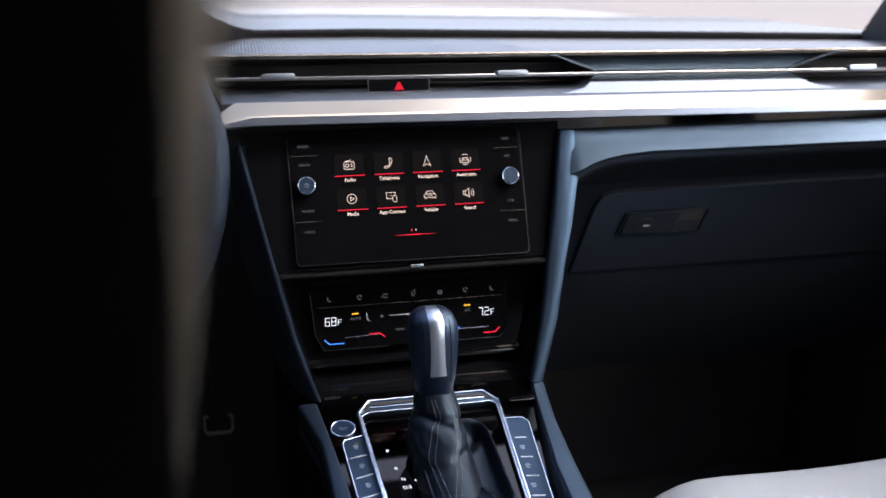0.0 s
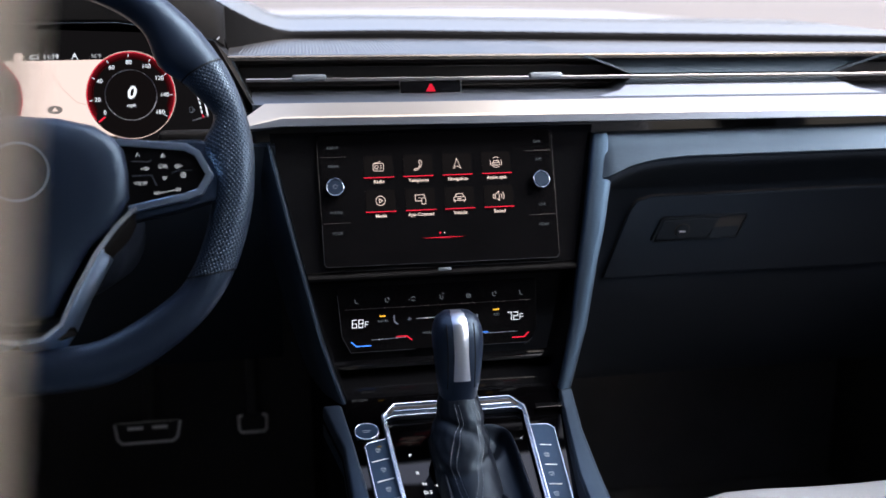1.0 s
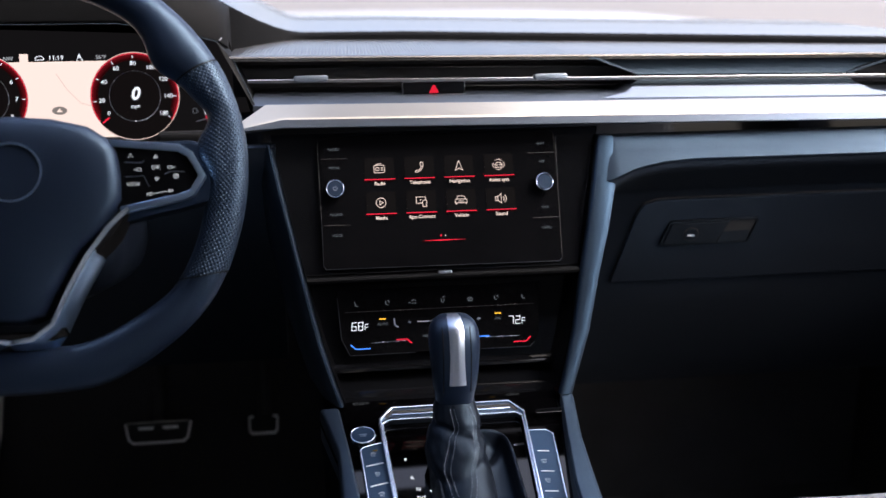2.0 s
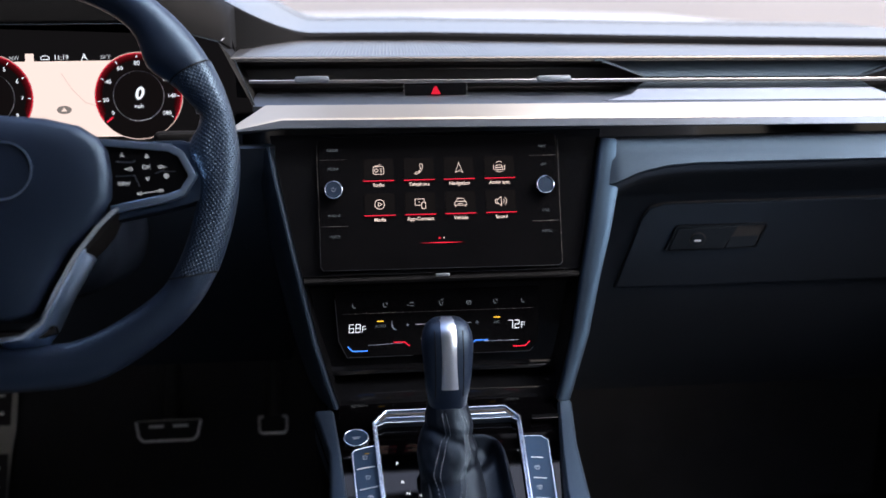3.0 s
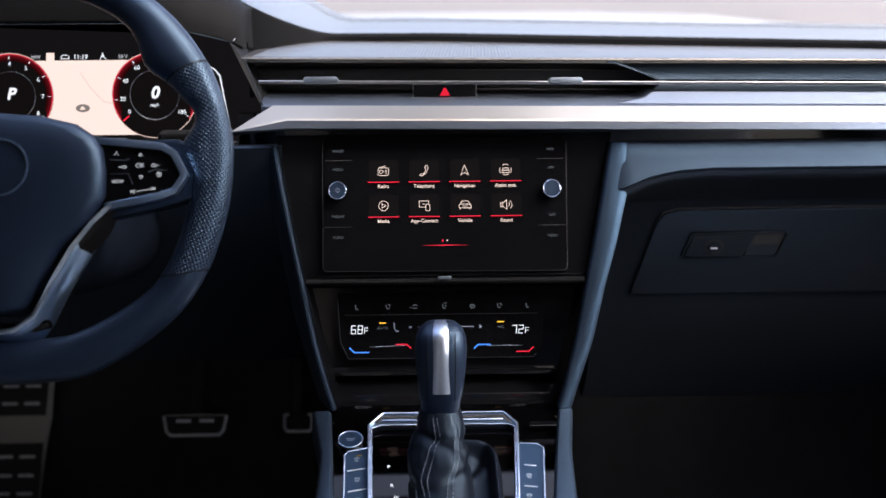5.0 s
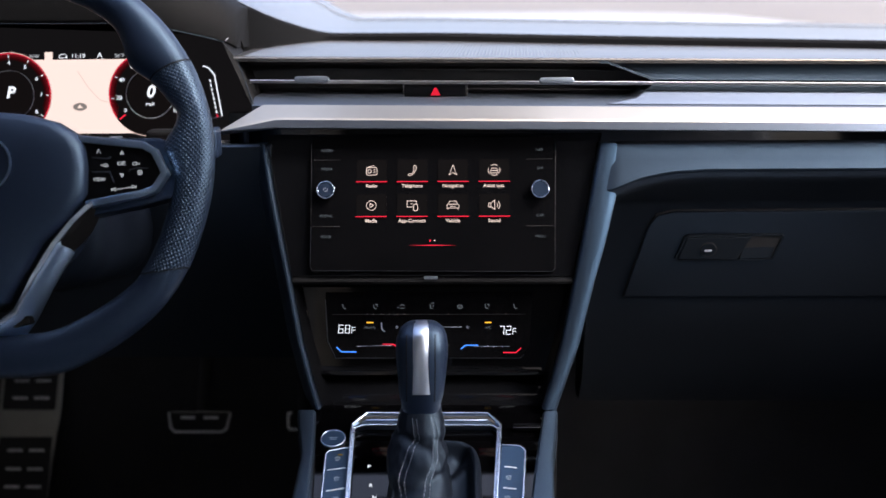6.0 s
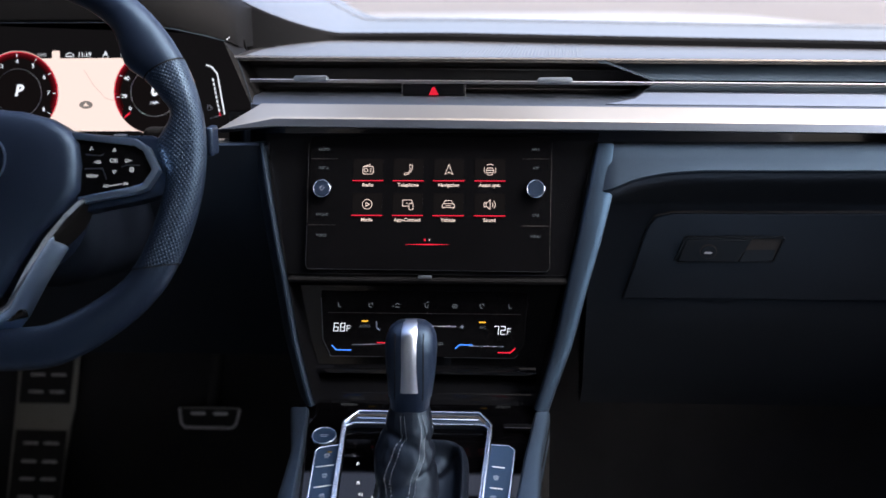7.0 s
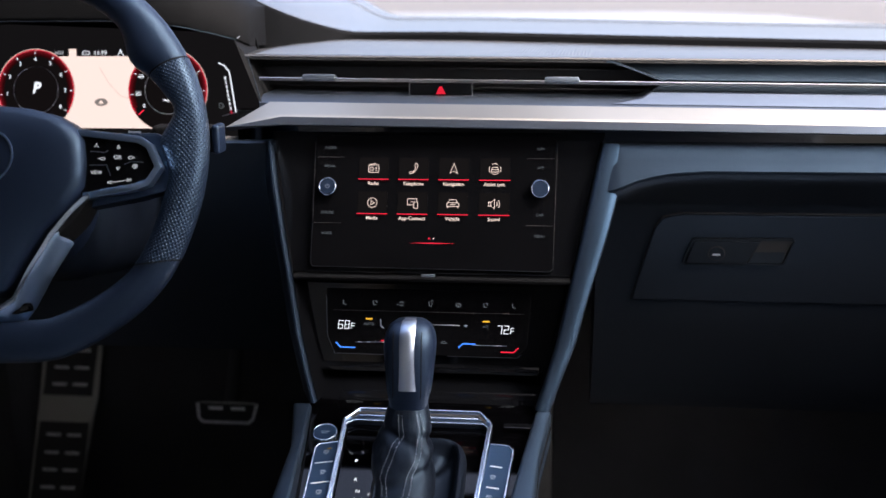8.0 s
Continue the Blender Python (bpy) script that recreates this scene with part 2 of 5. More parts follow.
def words(text, size, m, depth=0.0002, align="CENTER", bold=0.0, slant=0.0):
    """The mesh of a line of built-in lettering, in the frame m, centred."""
    cu = bpy.data.curves.new("lettering", "FONT")
    cu.body, cu.size, cu.align_x, cu.align_y, cu.extrude, cu.offset = text, size, align, "CENTER", depth, bold
    cu.resolution_u, cu.shear = 3, slant
    ob = bpy.data.objects.new("lettering", cu)
    scene.collection.objects.link(ob)
    bpy.context.view_layer.update()
    me = bpy.data.meshes.new_from_object(ob.evaluated_get(bpy.context.evaluated_depsgraph_get()))
    bpy.data.objects.remove(ob)
    me.transform(m)
    return me


def at(m, x, y, z=0.0):
    return m @ Matrix.Translation((x, y, z))


# ---- ground and cabin shell ----
FLOOR_Z = 0.04
ground = part("ground", loft([[(x, -3000, -0.34), (x, 3000, -0.34), (x, 3000, -0.5), (x, -3000, -0.5)] for x in (-3000, 3000)]), CONCRETE, None)
tagged(ground, "pale sunlit concrete ground outside the windscreen", "ground", kind="structure")
floor = part("floor", box(-0.75, 0.75, -2.1, 0.62, -0.02, FLOOR_Z, 0.01), CARPET, None)
tagged(floor, "charcoal carpet on the car's floor", "floor", kind="structure")
firewall = part("wall_north", box(-0.75, 0.75, 0.46, 0.62, FLOOR_Z, 0.745, 0.01), CARPET, None)
tagged(firewall, "dark carpeted bulkhead ahead of the footwells", "bulkhead", kind="structure")
rear = part("wall_south", box(-0.75, 0.75, -2.3, -2.1, -0.02, 0.70, 0.02), SEAT_GREY, None)
tagged(rear, "pale rear wall of the cabin", "wall", kind="structure")
# unseen panel, added to cut the rear window's light and reflections
rear_blocker = part("rear_blocker", box(-0.75, 0.75, -2.3, -2.1, 0.785, 1.16, 0.02), LINING, None)
tagged(rear_blocker, "unseen panel added to narrow the rear window's light", "roof edge", kind="structure")
for side, nm in ((-1, "wall_west"), (1, "wall_east")):
    w = part(nm, box(*sorted((side * 0.72, side * 0.80)), -2.1, 0.62, -0.02, 0.70, 0.02), SOFT_DARK, None)
    tagged(w, "dark plastic door and sill below the side windows", "car door", kind="structure")
    if side < 0:
        # unseen opaque panel, added to keep light out on the driver's side
        q = part("driver_side_blocker", loft([[(side * (0.72 - k * 0.12), 0.30 - k * 0.1, z), (side * (0.72 - k * 0.12), -0.95, z), (side * (0.76 - k * 0.12), -0.95, z), (side * (0.76 - k * 0.12), 0.30 - k * 0.1, z)] for z, k in ((0.60, 0), (1.12, 1))]), SOFT_DARK, None)
        tagged(q, "unseen dark panel added to block light from the driver's side", "car body", kind="structure")
    # unseen upper panel, sized to limit light through the rear side window
    r = part("rear_side_blocker", loft([[(side * (0.72 - k * 0.12), -0.95, z), (side * (0.72 - k * 0.12), -2.1, z), (side * (0.76 - k * 0.12), -2.1, z), (side * (0.76 - k * 0.12), -0.95, z)] for z, k in ((0.74, 0.27) if side < 0 else (1.0, 0.77), (1.12, 1))]), SOFT_DARK, None)
    tagged(r, "unseen panel added to narrow the rear side window's light", "roof edge", kind="structure")
    for (ya, za), (yb, zb), wd in (((0.42, 0.62), (-0.22, 1.12), 0.05), ((-0.83, 0.60), (-0.88, 1.12), 0.10) if side < 0 else ((-0.705, 0.60), (-0.735, 1.12), 0.115), ((-2.0, 0.60), (-1.75, 1.10), 0.10)):
        p = part("pillar", loft([[(side * (0.72 - k * 0.12), y - wd, z), (side * (0.72 - k * 0.12), y + wd, z), (side * (0.78 - k * 0.12), y + wd, z), (side * (0.78 - k * 0.12), y - wd, z)] for y, z, k in ((ya, za, 0), (yb, zb, 1))]), SOFT_DARK, None)
        tagged(p, "dark trimmed roof pillar of the car", "pillar", kind="structure")
ceiling = part("ceiling", box(-0.66, 0.66, -2.2, -0.20, 1.12, 1.16, 0.02), LINING, None)
tagged(ceiling, "grey fabric roof lining behind the windscreen", "ceiling", kind="structure")

bonnet = thing("bonnet", (0, 0.75, 0.70), "white car bonnet with two long creases, beyond the windscreen", "bonnet", kind="structure")
BONNET_ROWS = [(0.72, 0.700), (0.74, 0.752), (0.86, 0.772), (1.00, 0.777), (1.01, 0.7735), (1.30, 0.770), (1.60, 0.748), (1.85, 0.700), (1.95, 0.60), (1.95, 0.40), (0.72, 0.40)]
part("panel", loft([[(x, y, z - 0.05 * (x / 0.8) ** 4 * (z > 0.45)) for y, z in BONNET_ROWS] for x in (-0.85, -0.7, -0.5, -0.3, 0.0, 0.3, 0.5, 0.7, 0.85)]), WHITE_PAINT, bonnet)

# unseen housing, added to block sky from the console plate's reflection
mirror = thing("unseen_mirror", (0.0, 0.02, 1.05), "unseen black mirror housing added to darken the console plate's reflection", "mirror")
part("housing", soften(loft([[(x, 0.045 - 0.01 * k, 1.000 + 0.012 * k), (x, 0.10, 0.985 + 0.016 * k), (x, 0.165 - 0.02 * k, 1.00), (x, 0.13, 1.04 - 0.012 * k), (x, 0.05 - 0.01 * k, 1.06 - 0.012 * k)] for x, k in ((-0.13, 1.0), (-0.11, 0.3), (0.0, 0.0), (0.11, 0.3), (0.13, 1.0))]), 0.004), SOFT_DARK, mirror)
part("stem", tube([(0, 0.08, 1.03), (0, -0.06, 1.08), (0, -0.215, 1.125)], 0.012), SOFT_DARK, mirror)

# ---- dashboard ----
FALL = 0.012
dash = thing("dashboard", (0, 0.3, 0.7), "black soft-touch car dashboard with a full-width aluminium trim", "dashboard")


def ridge(x):
    """Height of the dash's rear deck edge, rising into the hood over the cluster."""
    k = min(1.0, max(0.0, (-0.125 - x) / 0.12))
    return 0.7825 - 0.0095 * back(x) - 0.026 * max(x, -0.02) * back(x) - FALL * x * (1 - back(x)) + 0.050 * k ** 1.7


def back(x):
    """How far the rear deck's edge has drawn back from the vents: 0 beside the hood, 1 over the rest."""
    k = min(1.0, max(0.0, (x + 0.215) / 0.085))
    return k * k * (3 - 2 * k)


def ridge_y(x):
    return 0.165 + 0.135 * back(x)


xs = [-0.72, -0.62, -0.55, -0.45, -0.35, -0.28, -0.25, -0.235, -0.22, -0.205, -0.19, -0.175, -0.16, -0.145, -0.13, -0.1, 0.0, 0.2, 0.4, 0.72]
part("deck", loft([[(x, ridge_y(x), 0.72), (x, ridge_y(x), ridge(x) - 0.004), (x, ridge_y(x) + 0.004, ridge(x) - 0.0012), (x, ridge_y(x) + 0.016, ridge(x)), (x, 0.70, ridge(x) + 0.005), (x, 0.70, 0.72)] for x in xs]), DECK, dash)
part("defroster_slot", loft([[(x, 0.600, ridge(x) + 0.0030), (x, 0.600, ridge(x) + 0.0046), (x, 0.612, ridge(x) + 0.0048), (x, 0.612, ridge(x) + 0.0030)] for x in xs if x > -0.5]), SOFT_DARK, dash)
# black cover on the deck's front face paints in its shade
part("deck_face", loft([[(x, ridge_y(x) + 0.002, 0.73), (x, ridge_y(x) - 0.003, 0.73), (x, ridge_y(x) - 0.003, ridge(x) - 0.004), (x, ridge_y(x) + 0.001, ridge(x) - 0.0015), (x, ridge_y(x) + 0.005, ridge(x) - 0.0006)] for x in xs]), MATT, dash, "face under the deck's edge, blackened for its shade")


def pad_section(x):
    f, yb = FALL * x, ridge_y(x) + 0.004
    zb = 0.7585 + (yb - 0.082) * 0.018 - f - 0.014 * max(0, x) * back(x)
    return [(x, 0.079, 0.7535 - f), (x, 0.0780, 0.7573 - f), (x, 0.0785, 0.7582 - f), (x, 0.0795, 0.7585 - f), (x, 0.5 * (0.082 + yb), 0.7605 * 0.5 + zb * 0.5 - f * 0.5), (x, yb, zb), (x, yb, 0.74 - f), (x, 0.10, 0.7535 - f)]


PAD_X = (-0.20, -0.195, -0.19, -0.185, -0.18, -0.17, -0.16, -0.15, -0.13, -0.11, -0.09, -0.07, -0.05, 0.0, 0.1, 0.2, 0.3, 0.45, 0.6, 0.72)
part("pad_edge", loft([[(x, 0.0772, 0.7540 - FALL * x), (x, 0.0762, 0.7572 - FALL * x), (x, 0.0770, 0.7586 - FALL * x), (x, 0.0790, 0.7592 - FALL * x), (x, 0.0815, 0.7588 - FALL * x), (x, 0.0820, 0.7540 - FALL * x)] for x in PAD_X]), DECK, dash, "smooth front edge of the top pad")
part("upper_pad", loft([pad_section(x) for x in PAD_X]), RIBBED, dash, "ribbed black top pad")


def rib(x, lean=0.008, w=0.0011, h=0.0008):
    """One slanted rib across the top pad, from its front edge back."""
    secs = []
    for k in (0.0, 0.25, 0.5, 0.75, 1.0):
        q = pad_section(x + lean * k)
        (y0, z0), (y1, z1), (y2, z2) = ((q[i][1], q[i][2]) for i in (3, 4, 5))
        y = 0.0835 + (y2 - 0.004 - 0.0835) * k
        z = z0 + (z1 - z0) * (y - y0) / (y1 - y0) if y < y1 else z1 + (z2 - z1) * (y - y1) / (y2 - y1)
        c = x + lean * k
        secs.append([(c - w, y, z - 0.0002), (c - 0.3 * w, y, z + h), (c + 0.3 * w, y, z + h), (c + w, y, z - 0.0002)])
    return loft(secs)


ribs = merge(*[rib(-0.19 + 0.0036 * i, h=0.0007 - 0.0004 * i / 95) for i in range(95)])
tagged(part("ribs", ribs, RIBBED, dash, "fine slanted ribs on the top pad"), kind="stuff")


def fascia(points, y0, y1, name, mat, slope=0.0):
    """A solid with an outline in x and z, from y0 back to y1."""
    bm = loft([[(x, y + slope * (z - 0.735) * (y < 0.1), z - FALL * x) for x, z in points] for y in (y0, y1)])
    return part(name, soften(bm, 0.001), mat, dash)


fascia([(0.172, 0.7545), (0.505, 0.7545), (0.449, 0.7375), (0.221, 0.7375)], 0.076, 0.11, "fascia", FASCIA, 0.75)
fascia([(0.218, 0.7330), (0.452, 0.7330), (0.46, 0.7270), (0.209, 0.7270)], 0.078, 0.11, "reveal", SOFT, 0.5)
fascia([(0.209, 0.7270), (0.46, 0.7270), (0.47, 0.722), (0.50, 0.7165), (0.17, 0.7165), (0.20, 0.722)], 0.081, 0.11, "lower_fascia", SHELF, 1.6)
part("vent_cavity", bar([(0.115, 0.755), (0.125, 0.755), (0.125, 0.715), (0.115, 0.715)], -0.2, 0.72, 0, 1, FALL), CAVITY, dash)
for x0, x1 in ((-0.19, 0.205), (0.46, 0.715)):
    for z in (0.7455, 0.726):
        part("vent_slat", bar([(0.102, z), (0.114, z + 0.002), (0.114, z + 0.0005), (0.102, z - 0.0012)], x0, x1, 0, 1, FALL), CAVITY, dash)
# bright lips along the slanted ends of the vents
for pts in ([(0.165, 0.7545), (0.172, 0.7545), (0.2205, 0.737)], [(0.512, 0.7545), (0.505, 0.7545), (0.449, 0.737)]):
    bm = loft([[(x, y, z - FALL * x + dz) for y, dz in ((0.0755, -0.0006), (0.0765, 0.0016), (0.084, 0.002), (0.084, -0.001))] for x, z in pts])
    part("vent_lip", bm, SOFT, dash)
part("chrome_strip", bar([(0.0690, 0.7334), (0.0688, 0.7362), (0.0694, 0.7367), (0.0730, 0.7364), (0.0730, 0.7334)], -0.183, 0.72, 0, 1, FALL), STRIP, dash, "thin satin chrome strip across the vents")
for x in (-0.121, 0.122, 0.535):
    m = plane_at(x, 0.068, 0.7372 - FALL * x, 0.2)
    part("vent_tab", plate(rounded(0.034, 0.0062, 0.0028), 0.012, m, 0.0012, -0.008), TAB, dash, "satin chrome vent adjuster")
# shelf in front of the vents
part("shelf", bar([(0.115, 0.7205), (0.064, 0.7205), (0.0605, 0.7198), (0.0465, 0.7135), (0.0465, 0.708), (0.115, 0.708)], -0.178, 0.72, 0, 6, FALL), SHELF, dash)


def trim_section(x, k=1.0):
    f = FALL * x
    return [(x, 0.0445, 0.7143 - f), (x, 0.0425, 0.7150 - f), (x, 0.0235, 0.7047 - f), (x, 0.0215, 0.7030 - f), (x, 0.0192, 0.6958 - f), (x, 0.0210, 0.6945 - f), (x, 0.045, 0.692 - f)]


tip = (-0.203, 0.012, 0.6955)
left = trim_section(-0.166)
low = trim_section(-0.150)
bm = bmesh.new()
a = [bm.verts.new(p) for p in (left[0], left[1], low[2], low[3], low[4], low[5], low[6])]
rows = [a] + [[bm.verts.new(p) for p in trim_section(x)] for x in (-0.10, 0.2, 0.5, 0.72)]
for r, q in zip(rows, rows[1:]):
    for i in (0, 1, 2):
        bm.faces.new((r[i], r[i + 1], q[i + 1], q[i]))
t = bm.verts.new(tip)
t2 = bm.verts.new((tip[0] + 0.002, tip[1] + 0.004, tip[2] - 0.004))
for i, j in ((0, 1), (1, 2), (2, 3)):
    bm.faces.new((a[i], a[j], t))
# lower facets split off so a darker blue-grey metal carries their shade
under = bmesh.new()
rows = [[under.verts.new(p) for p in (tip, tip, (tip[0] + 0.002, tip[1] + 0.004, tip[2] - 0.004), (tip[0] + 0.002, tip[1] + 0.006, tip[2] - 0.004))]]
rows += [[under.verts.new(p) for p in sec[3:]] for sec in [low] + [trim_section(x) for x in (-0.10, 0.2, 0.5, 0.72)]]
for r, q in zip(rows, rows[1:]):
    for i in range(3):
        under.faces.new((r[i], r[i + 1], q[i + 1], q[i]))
part("trim_underside", under, SHELF, dash, "lower edge of the trim, its shade put into a blue-grey metal", 9)
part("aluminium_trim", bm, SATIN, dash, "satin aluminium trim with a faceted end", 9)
part("gloss_strip", bar([(0.0435, 0.7065), (0.0405, 0.676), (0.06, 0.672), (0.06, 0.7065)], -0.20, 0.72, 0, 1, FALL), DARK_CHROME, dash, "mirror-dark strip under the trim")

# hazard switch
hz = thing("hazard_switch", (0.002, 0.068, 0.7255), "black hazard warning switch with a lit red triangle", "switch")
m = plane_at(0.002, 0.072, 0.7265, 0.1)
part("key", plate(rounded(0.062, 0.0115, 0.001), 0.006, m, 0.0008, -0.003), GLOSS, hz)
part("surround", ribbon(rounded(0.0635, 0.013, 0.001, n=2), 0.0005, m, 0.0032, 0, True), STRIP, hz)
part("triangle", plate([(-0.0052, -0.0048), (0.0052, -0.0048), (0.0011, 0.0030), (-0.0011, 0.0030)], 0.0006, m, 0, 0.0034), RED_LAMP, hz, "glowing red triangle")


# ---- glove side and driver side lower panels ----
def facet_y(z):
    """Depth of the flat face that the side pillar shares with the upper glove panel."""
    return 0.0226 + 0.525 * (z - 0.672)


upper, lower = [], []
for x, cz in ((0.160, 0.633), (0.172, 0.6365), (0.182, 0.6400), (0.195, 0.6450), (0.210, 0.6485), (0.228, 0.6515), (0.26, 0.6535), (0.45, 0.6535), (0.72, 0.6535)):
    inset = 0.006 if x < 0.165 else 0.0
    cy = facet_y(cz) + inset
    upper.append([(x, 0.06, 0.679), (x, facet_y(0.6775) + inset + 0.003, 0.6795), (x, facet_y(0.6775) + inset, 0.6775), (x, facet_y(0.665) + inset, 0.665), (x, cy - 0.0006, cz + 0.003), (x, cy, cz + 0.0008), (x, cy + 0.0010, cz), (x, cy + 0.010, cz - 0.001), (x, 0.06, 0.66)])
    lower.append([(x, cy + 0.012, cz + 0.002), (x, cy + 0.0012, cz + 0.0002), (x, cy + 0.0016, cz - 0.0035), (x, cy + 0.0045, cz - 0.008), (x, cy + 0.009, cz - 0.0125), (x, 0.046, 0.620), (x, 0.056, 0.612), (x, 0.0925, 0.50), (x, 0.125, 0.40), (x, 0.16, 0.36), (x, 0.2, 0.36), (x, 0.2, 0.6)])
# split at the crease, so the shade below it sits in the colour
part("glove_panel", loft(lower), GLOVE_SKIN, dash, "creased lower panel in the skin's shaded tone")
part("upper_glove_panel", loft(upper), FACET, dash, "face above the glovebox in the skin's lit tone")
glovebox = thing("glovebox", (0.4, 0.068, 0.5), "closed dark grey glovebox lid with a recessed handle", "glovebox")
GLOVE = -0.33
GB = plane_at(0, 0.0715, 0.5655, GLOVE) @ Matrix.Translation((0, -0.5655, 0))
lid = [(0.197, 0.505), (0.2165, 0.592), (0.224, 0.604), (0.24, 0.6085), (0.70, 0.6105), (0.70, 0.505)]
part("gap", plate([(0.1962, 0.505), (0.2157, 0.5926), (0.2234, 0.6050), (0.24, 0.6097), (0.702, 0.6117), (0.702, 0.505)], 0.0012, GB, 0, 0.0), CAVITY, glovebox)
part("lid", plate(lid, 0.004, GB, 0.0018, 0.0), GLOVE_SKIN, glovebox)
hm = plane_at(0, 0.0672, 0.5655, GLOVE) @ Matrix.Translation((0, -0.5655, 0))
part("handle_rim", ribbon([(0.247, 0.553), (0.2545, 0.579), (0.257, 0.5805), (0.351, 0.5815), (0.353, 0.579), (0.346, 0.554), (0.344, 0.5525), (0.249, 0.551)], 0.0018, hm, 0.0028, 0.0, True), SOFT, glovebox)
# flat black plate stands for the shade inside the handle's pocket
part("recess_shade", plate([(0.309, 0.553), (0.322, 0.580), (0.350, 0.5805), (0.352, 0.578), (0.345, 0.554)], 0.0006, hm, 0, 0.0003), CAVITY, glovebox)
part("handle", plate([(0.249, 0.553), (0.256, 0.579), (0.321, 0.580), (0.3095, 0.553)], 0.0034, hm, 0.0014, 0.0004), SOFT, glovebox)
part("scoop", loft([[hm @ Vector(p) for p in ((0.3115, 0.5535, 0.0028), (0.3440, 0.5545, 0.0028), (0.3440, 0.5535, 0.0003), (0.3110, 0.5525, 0.0003))], [hm @ Vector(p) for p in ((0.3165, 0.5660, 0.0012), (0.3460, 0.5665, 0.0010), (0.3460, 0.5655, 0.0003), (0.3160, 0.5650, 0.0003))]]), SOFT, glovebox)
part("lock_gap", plate(circle(0.0088, 0.279, 0.5655), 0.0004, hm, 0, 0.0036), CAVITY, glovebox)
lock = part("lock", plate(circle(0.0076, 0.279, 0.5655), 0.0014, hm, 0.0005, 0.0036), SOFT, glovebox)
part("keyhole", plate(rounded(0.0075, 0.002, 0.0008, 0.2785, 0.5648), 0.0005, hm, 0, 0.0050), PRINT_WHITE, lock)

st = []
for x in (-0.158, -0.18, -0.22, -0.45, -0.72):
    st.append([(x, 0.06, 0.679), (x, 0.030, 0.6795), (x, 0.0275, 0.6775), (x, 0.030, 0.662), (x, 0.075, 0.56), (x, 0.12, 0.46), (x, 0.14, 0.42), (x, 0.2, 0.42), (x, 0.2, 0.6)])
part("knee_panel", loft(st), GLOVE_SKIN, dash)

# ---- centre stack ----
stack = thing("centre_stack", (0, 0.0, 0.45), "black centre stack with slanted grey side pillars", "console")
IN = [(0.162, 0.027, 0.680), (0.1535, 0.006, 0.640), (0.1425, -0.014, 0.590), (0.1345, -0.026, 0.555), (0.1225, -0.047, 0.503), (0.112, -0.062, 0.470), (0.1035, -0.0725, 0.4455)]
OUT = [(0.1845, 0.024, 0.672), (0.1790, 0.007, 0.640), (0.1651, -0.016, 0.590), (0.1536, -0.029, 0.553), (0.1386, -0.050, 0.500), (0.1260, -0.063, 0.468), (0.1168, -0.0705, 0.4425)]
for s in (1, -1):
    secs = []
    for i, o in zip(IN, OUT):
        ix, ox = i[0] * s - (0.001 if s < 0 else 0), o[0] * s - (0.003 if s < 0 else 0)
        e = 0.0025
        if s < 0:
            secs.append([(ix + 0.004, 0.085, i[2]), (ix + 0.0005, i[1] + 0.004, i[2]), (ix - 0.001, i[1] + 0.0003, i[2]), (ix - 0.003, i[1] + 0.0006, i[2]), (ix - 0.007, i[1] + 0.005, i[2]), (ix - 0.018, i[1] + 0.030, i[2]), (ix - 0.030, i[1] + 0.085, i[2]), (ix - 0.030, 0.19, i[2])])
            continue
        w = ox - ix
        dy = o[1] - i[1]
        secs.append([(ix - 0.004, 0.085, i[2]), (ix - 0.0005, i[1] + 0.0025, i[2]), (ix + 0.0008, i[1] + 0.0004, i[2]), (ix + 0.0024, i[1] - 0.0003, i[2]), (ix + 0.35 * w, i[1] + 0.35 * dy - 0.0003, i[2]), (ix + 0.62 * w, i[1] + 0.62 * dy, i[2]), (ix + 0.82 * w, i[1] + 0.82 * dy + 0.0008, o[2]), (ix + 0.94 * w, o[1] + 0.0028, o[2]), (ox, o[1] + 0.0065, o[2]), (ox + 0.001, o[1] + 0.014, o[2]), (ox - 0.002, o[1] + 0.05, o[2]), (ox, 0.12, o[2])])
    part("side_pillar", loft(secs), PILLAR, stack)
for s in (1, -1):
    secs = []
    for i in IN:
        ix = i[0] * s - (0.001 if s < 0 else 0)
        secs.append([(ix - 0.0045 * s, 0.084, i[2]), (ix - 0.0014 * s, i[1] + 0.0045, i[2]), (ix - 0.0020 * s, i[1] + 0.0040, i[2]), (ix - 0.0062 * s, 0.084, i[2])])
    part("inner_cheek", loft(secs), GLOSS, stack, "piano black inner side")
SL = 0.43
SF = plane_at(0.0004, 0.0074, 0.6248, SL) @ Matrix.Diagonal((1.0076, 1.0256, 1.0, 1.0))
BAY = [(-0.1625, 0.0690), (0.1630, 0.0690), (0.136, -0.068), (-0.136, -0.068)]
part("gloss_bay", plate(BAY, 0.012, SF, 0.001, -0.0165), GLOSS, stack, "piano black surround of the display")
part("ledge", soften(loft([[(x, -0.0205, 0.5575), (x, -0.0235, 0.5555), (x, -0.0225, 0.5525), (x, 0.01, 0.549), (x, 0.01, 0.5575)] for x in (-0.1335, 0.1335)]), 0.0008), MATT, stack)
part("media_slot", plate(rounded(0.013, 0.0030, 0.001), 0.004, plane_at(-0.001, -0.0235, 0.5595, 0.3), 0.0006), TAB, stack)
CF = plane_at(-0.004, -0.014, 0.507, 0.34)
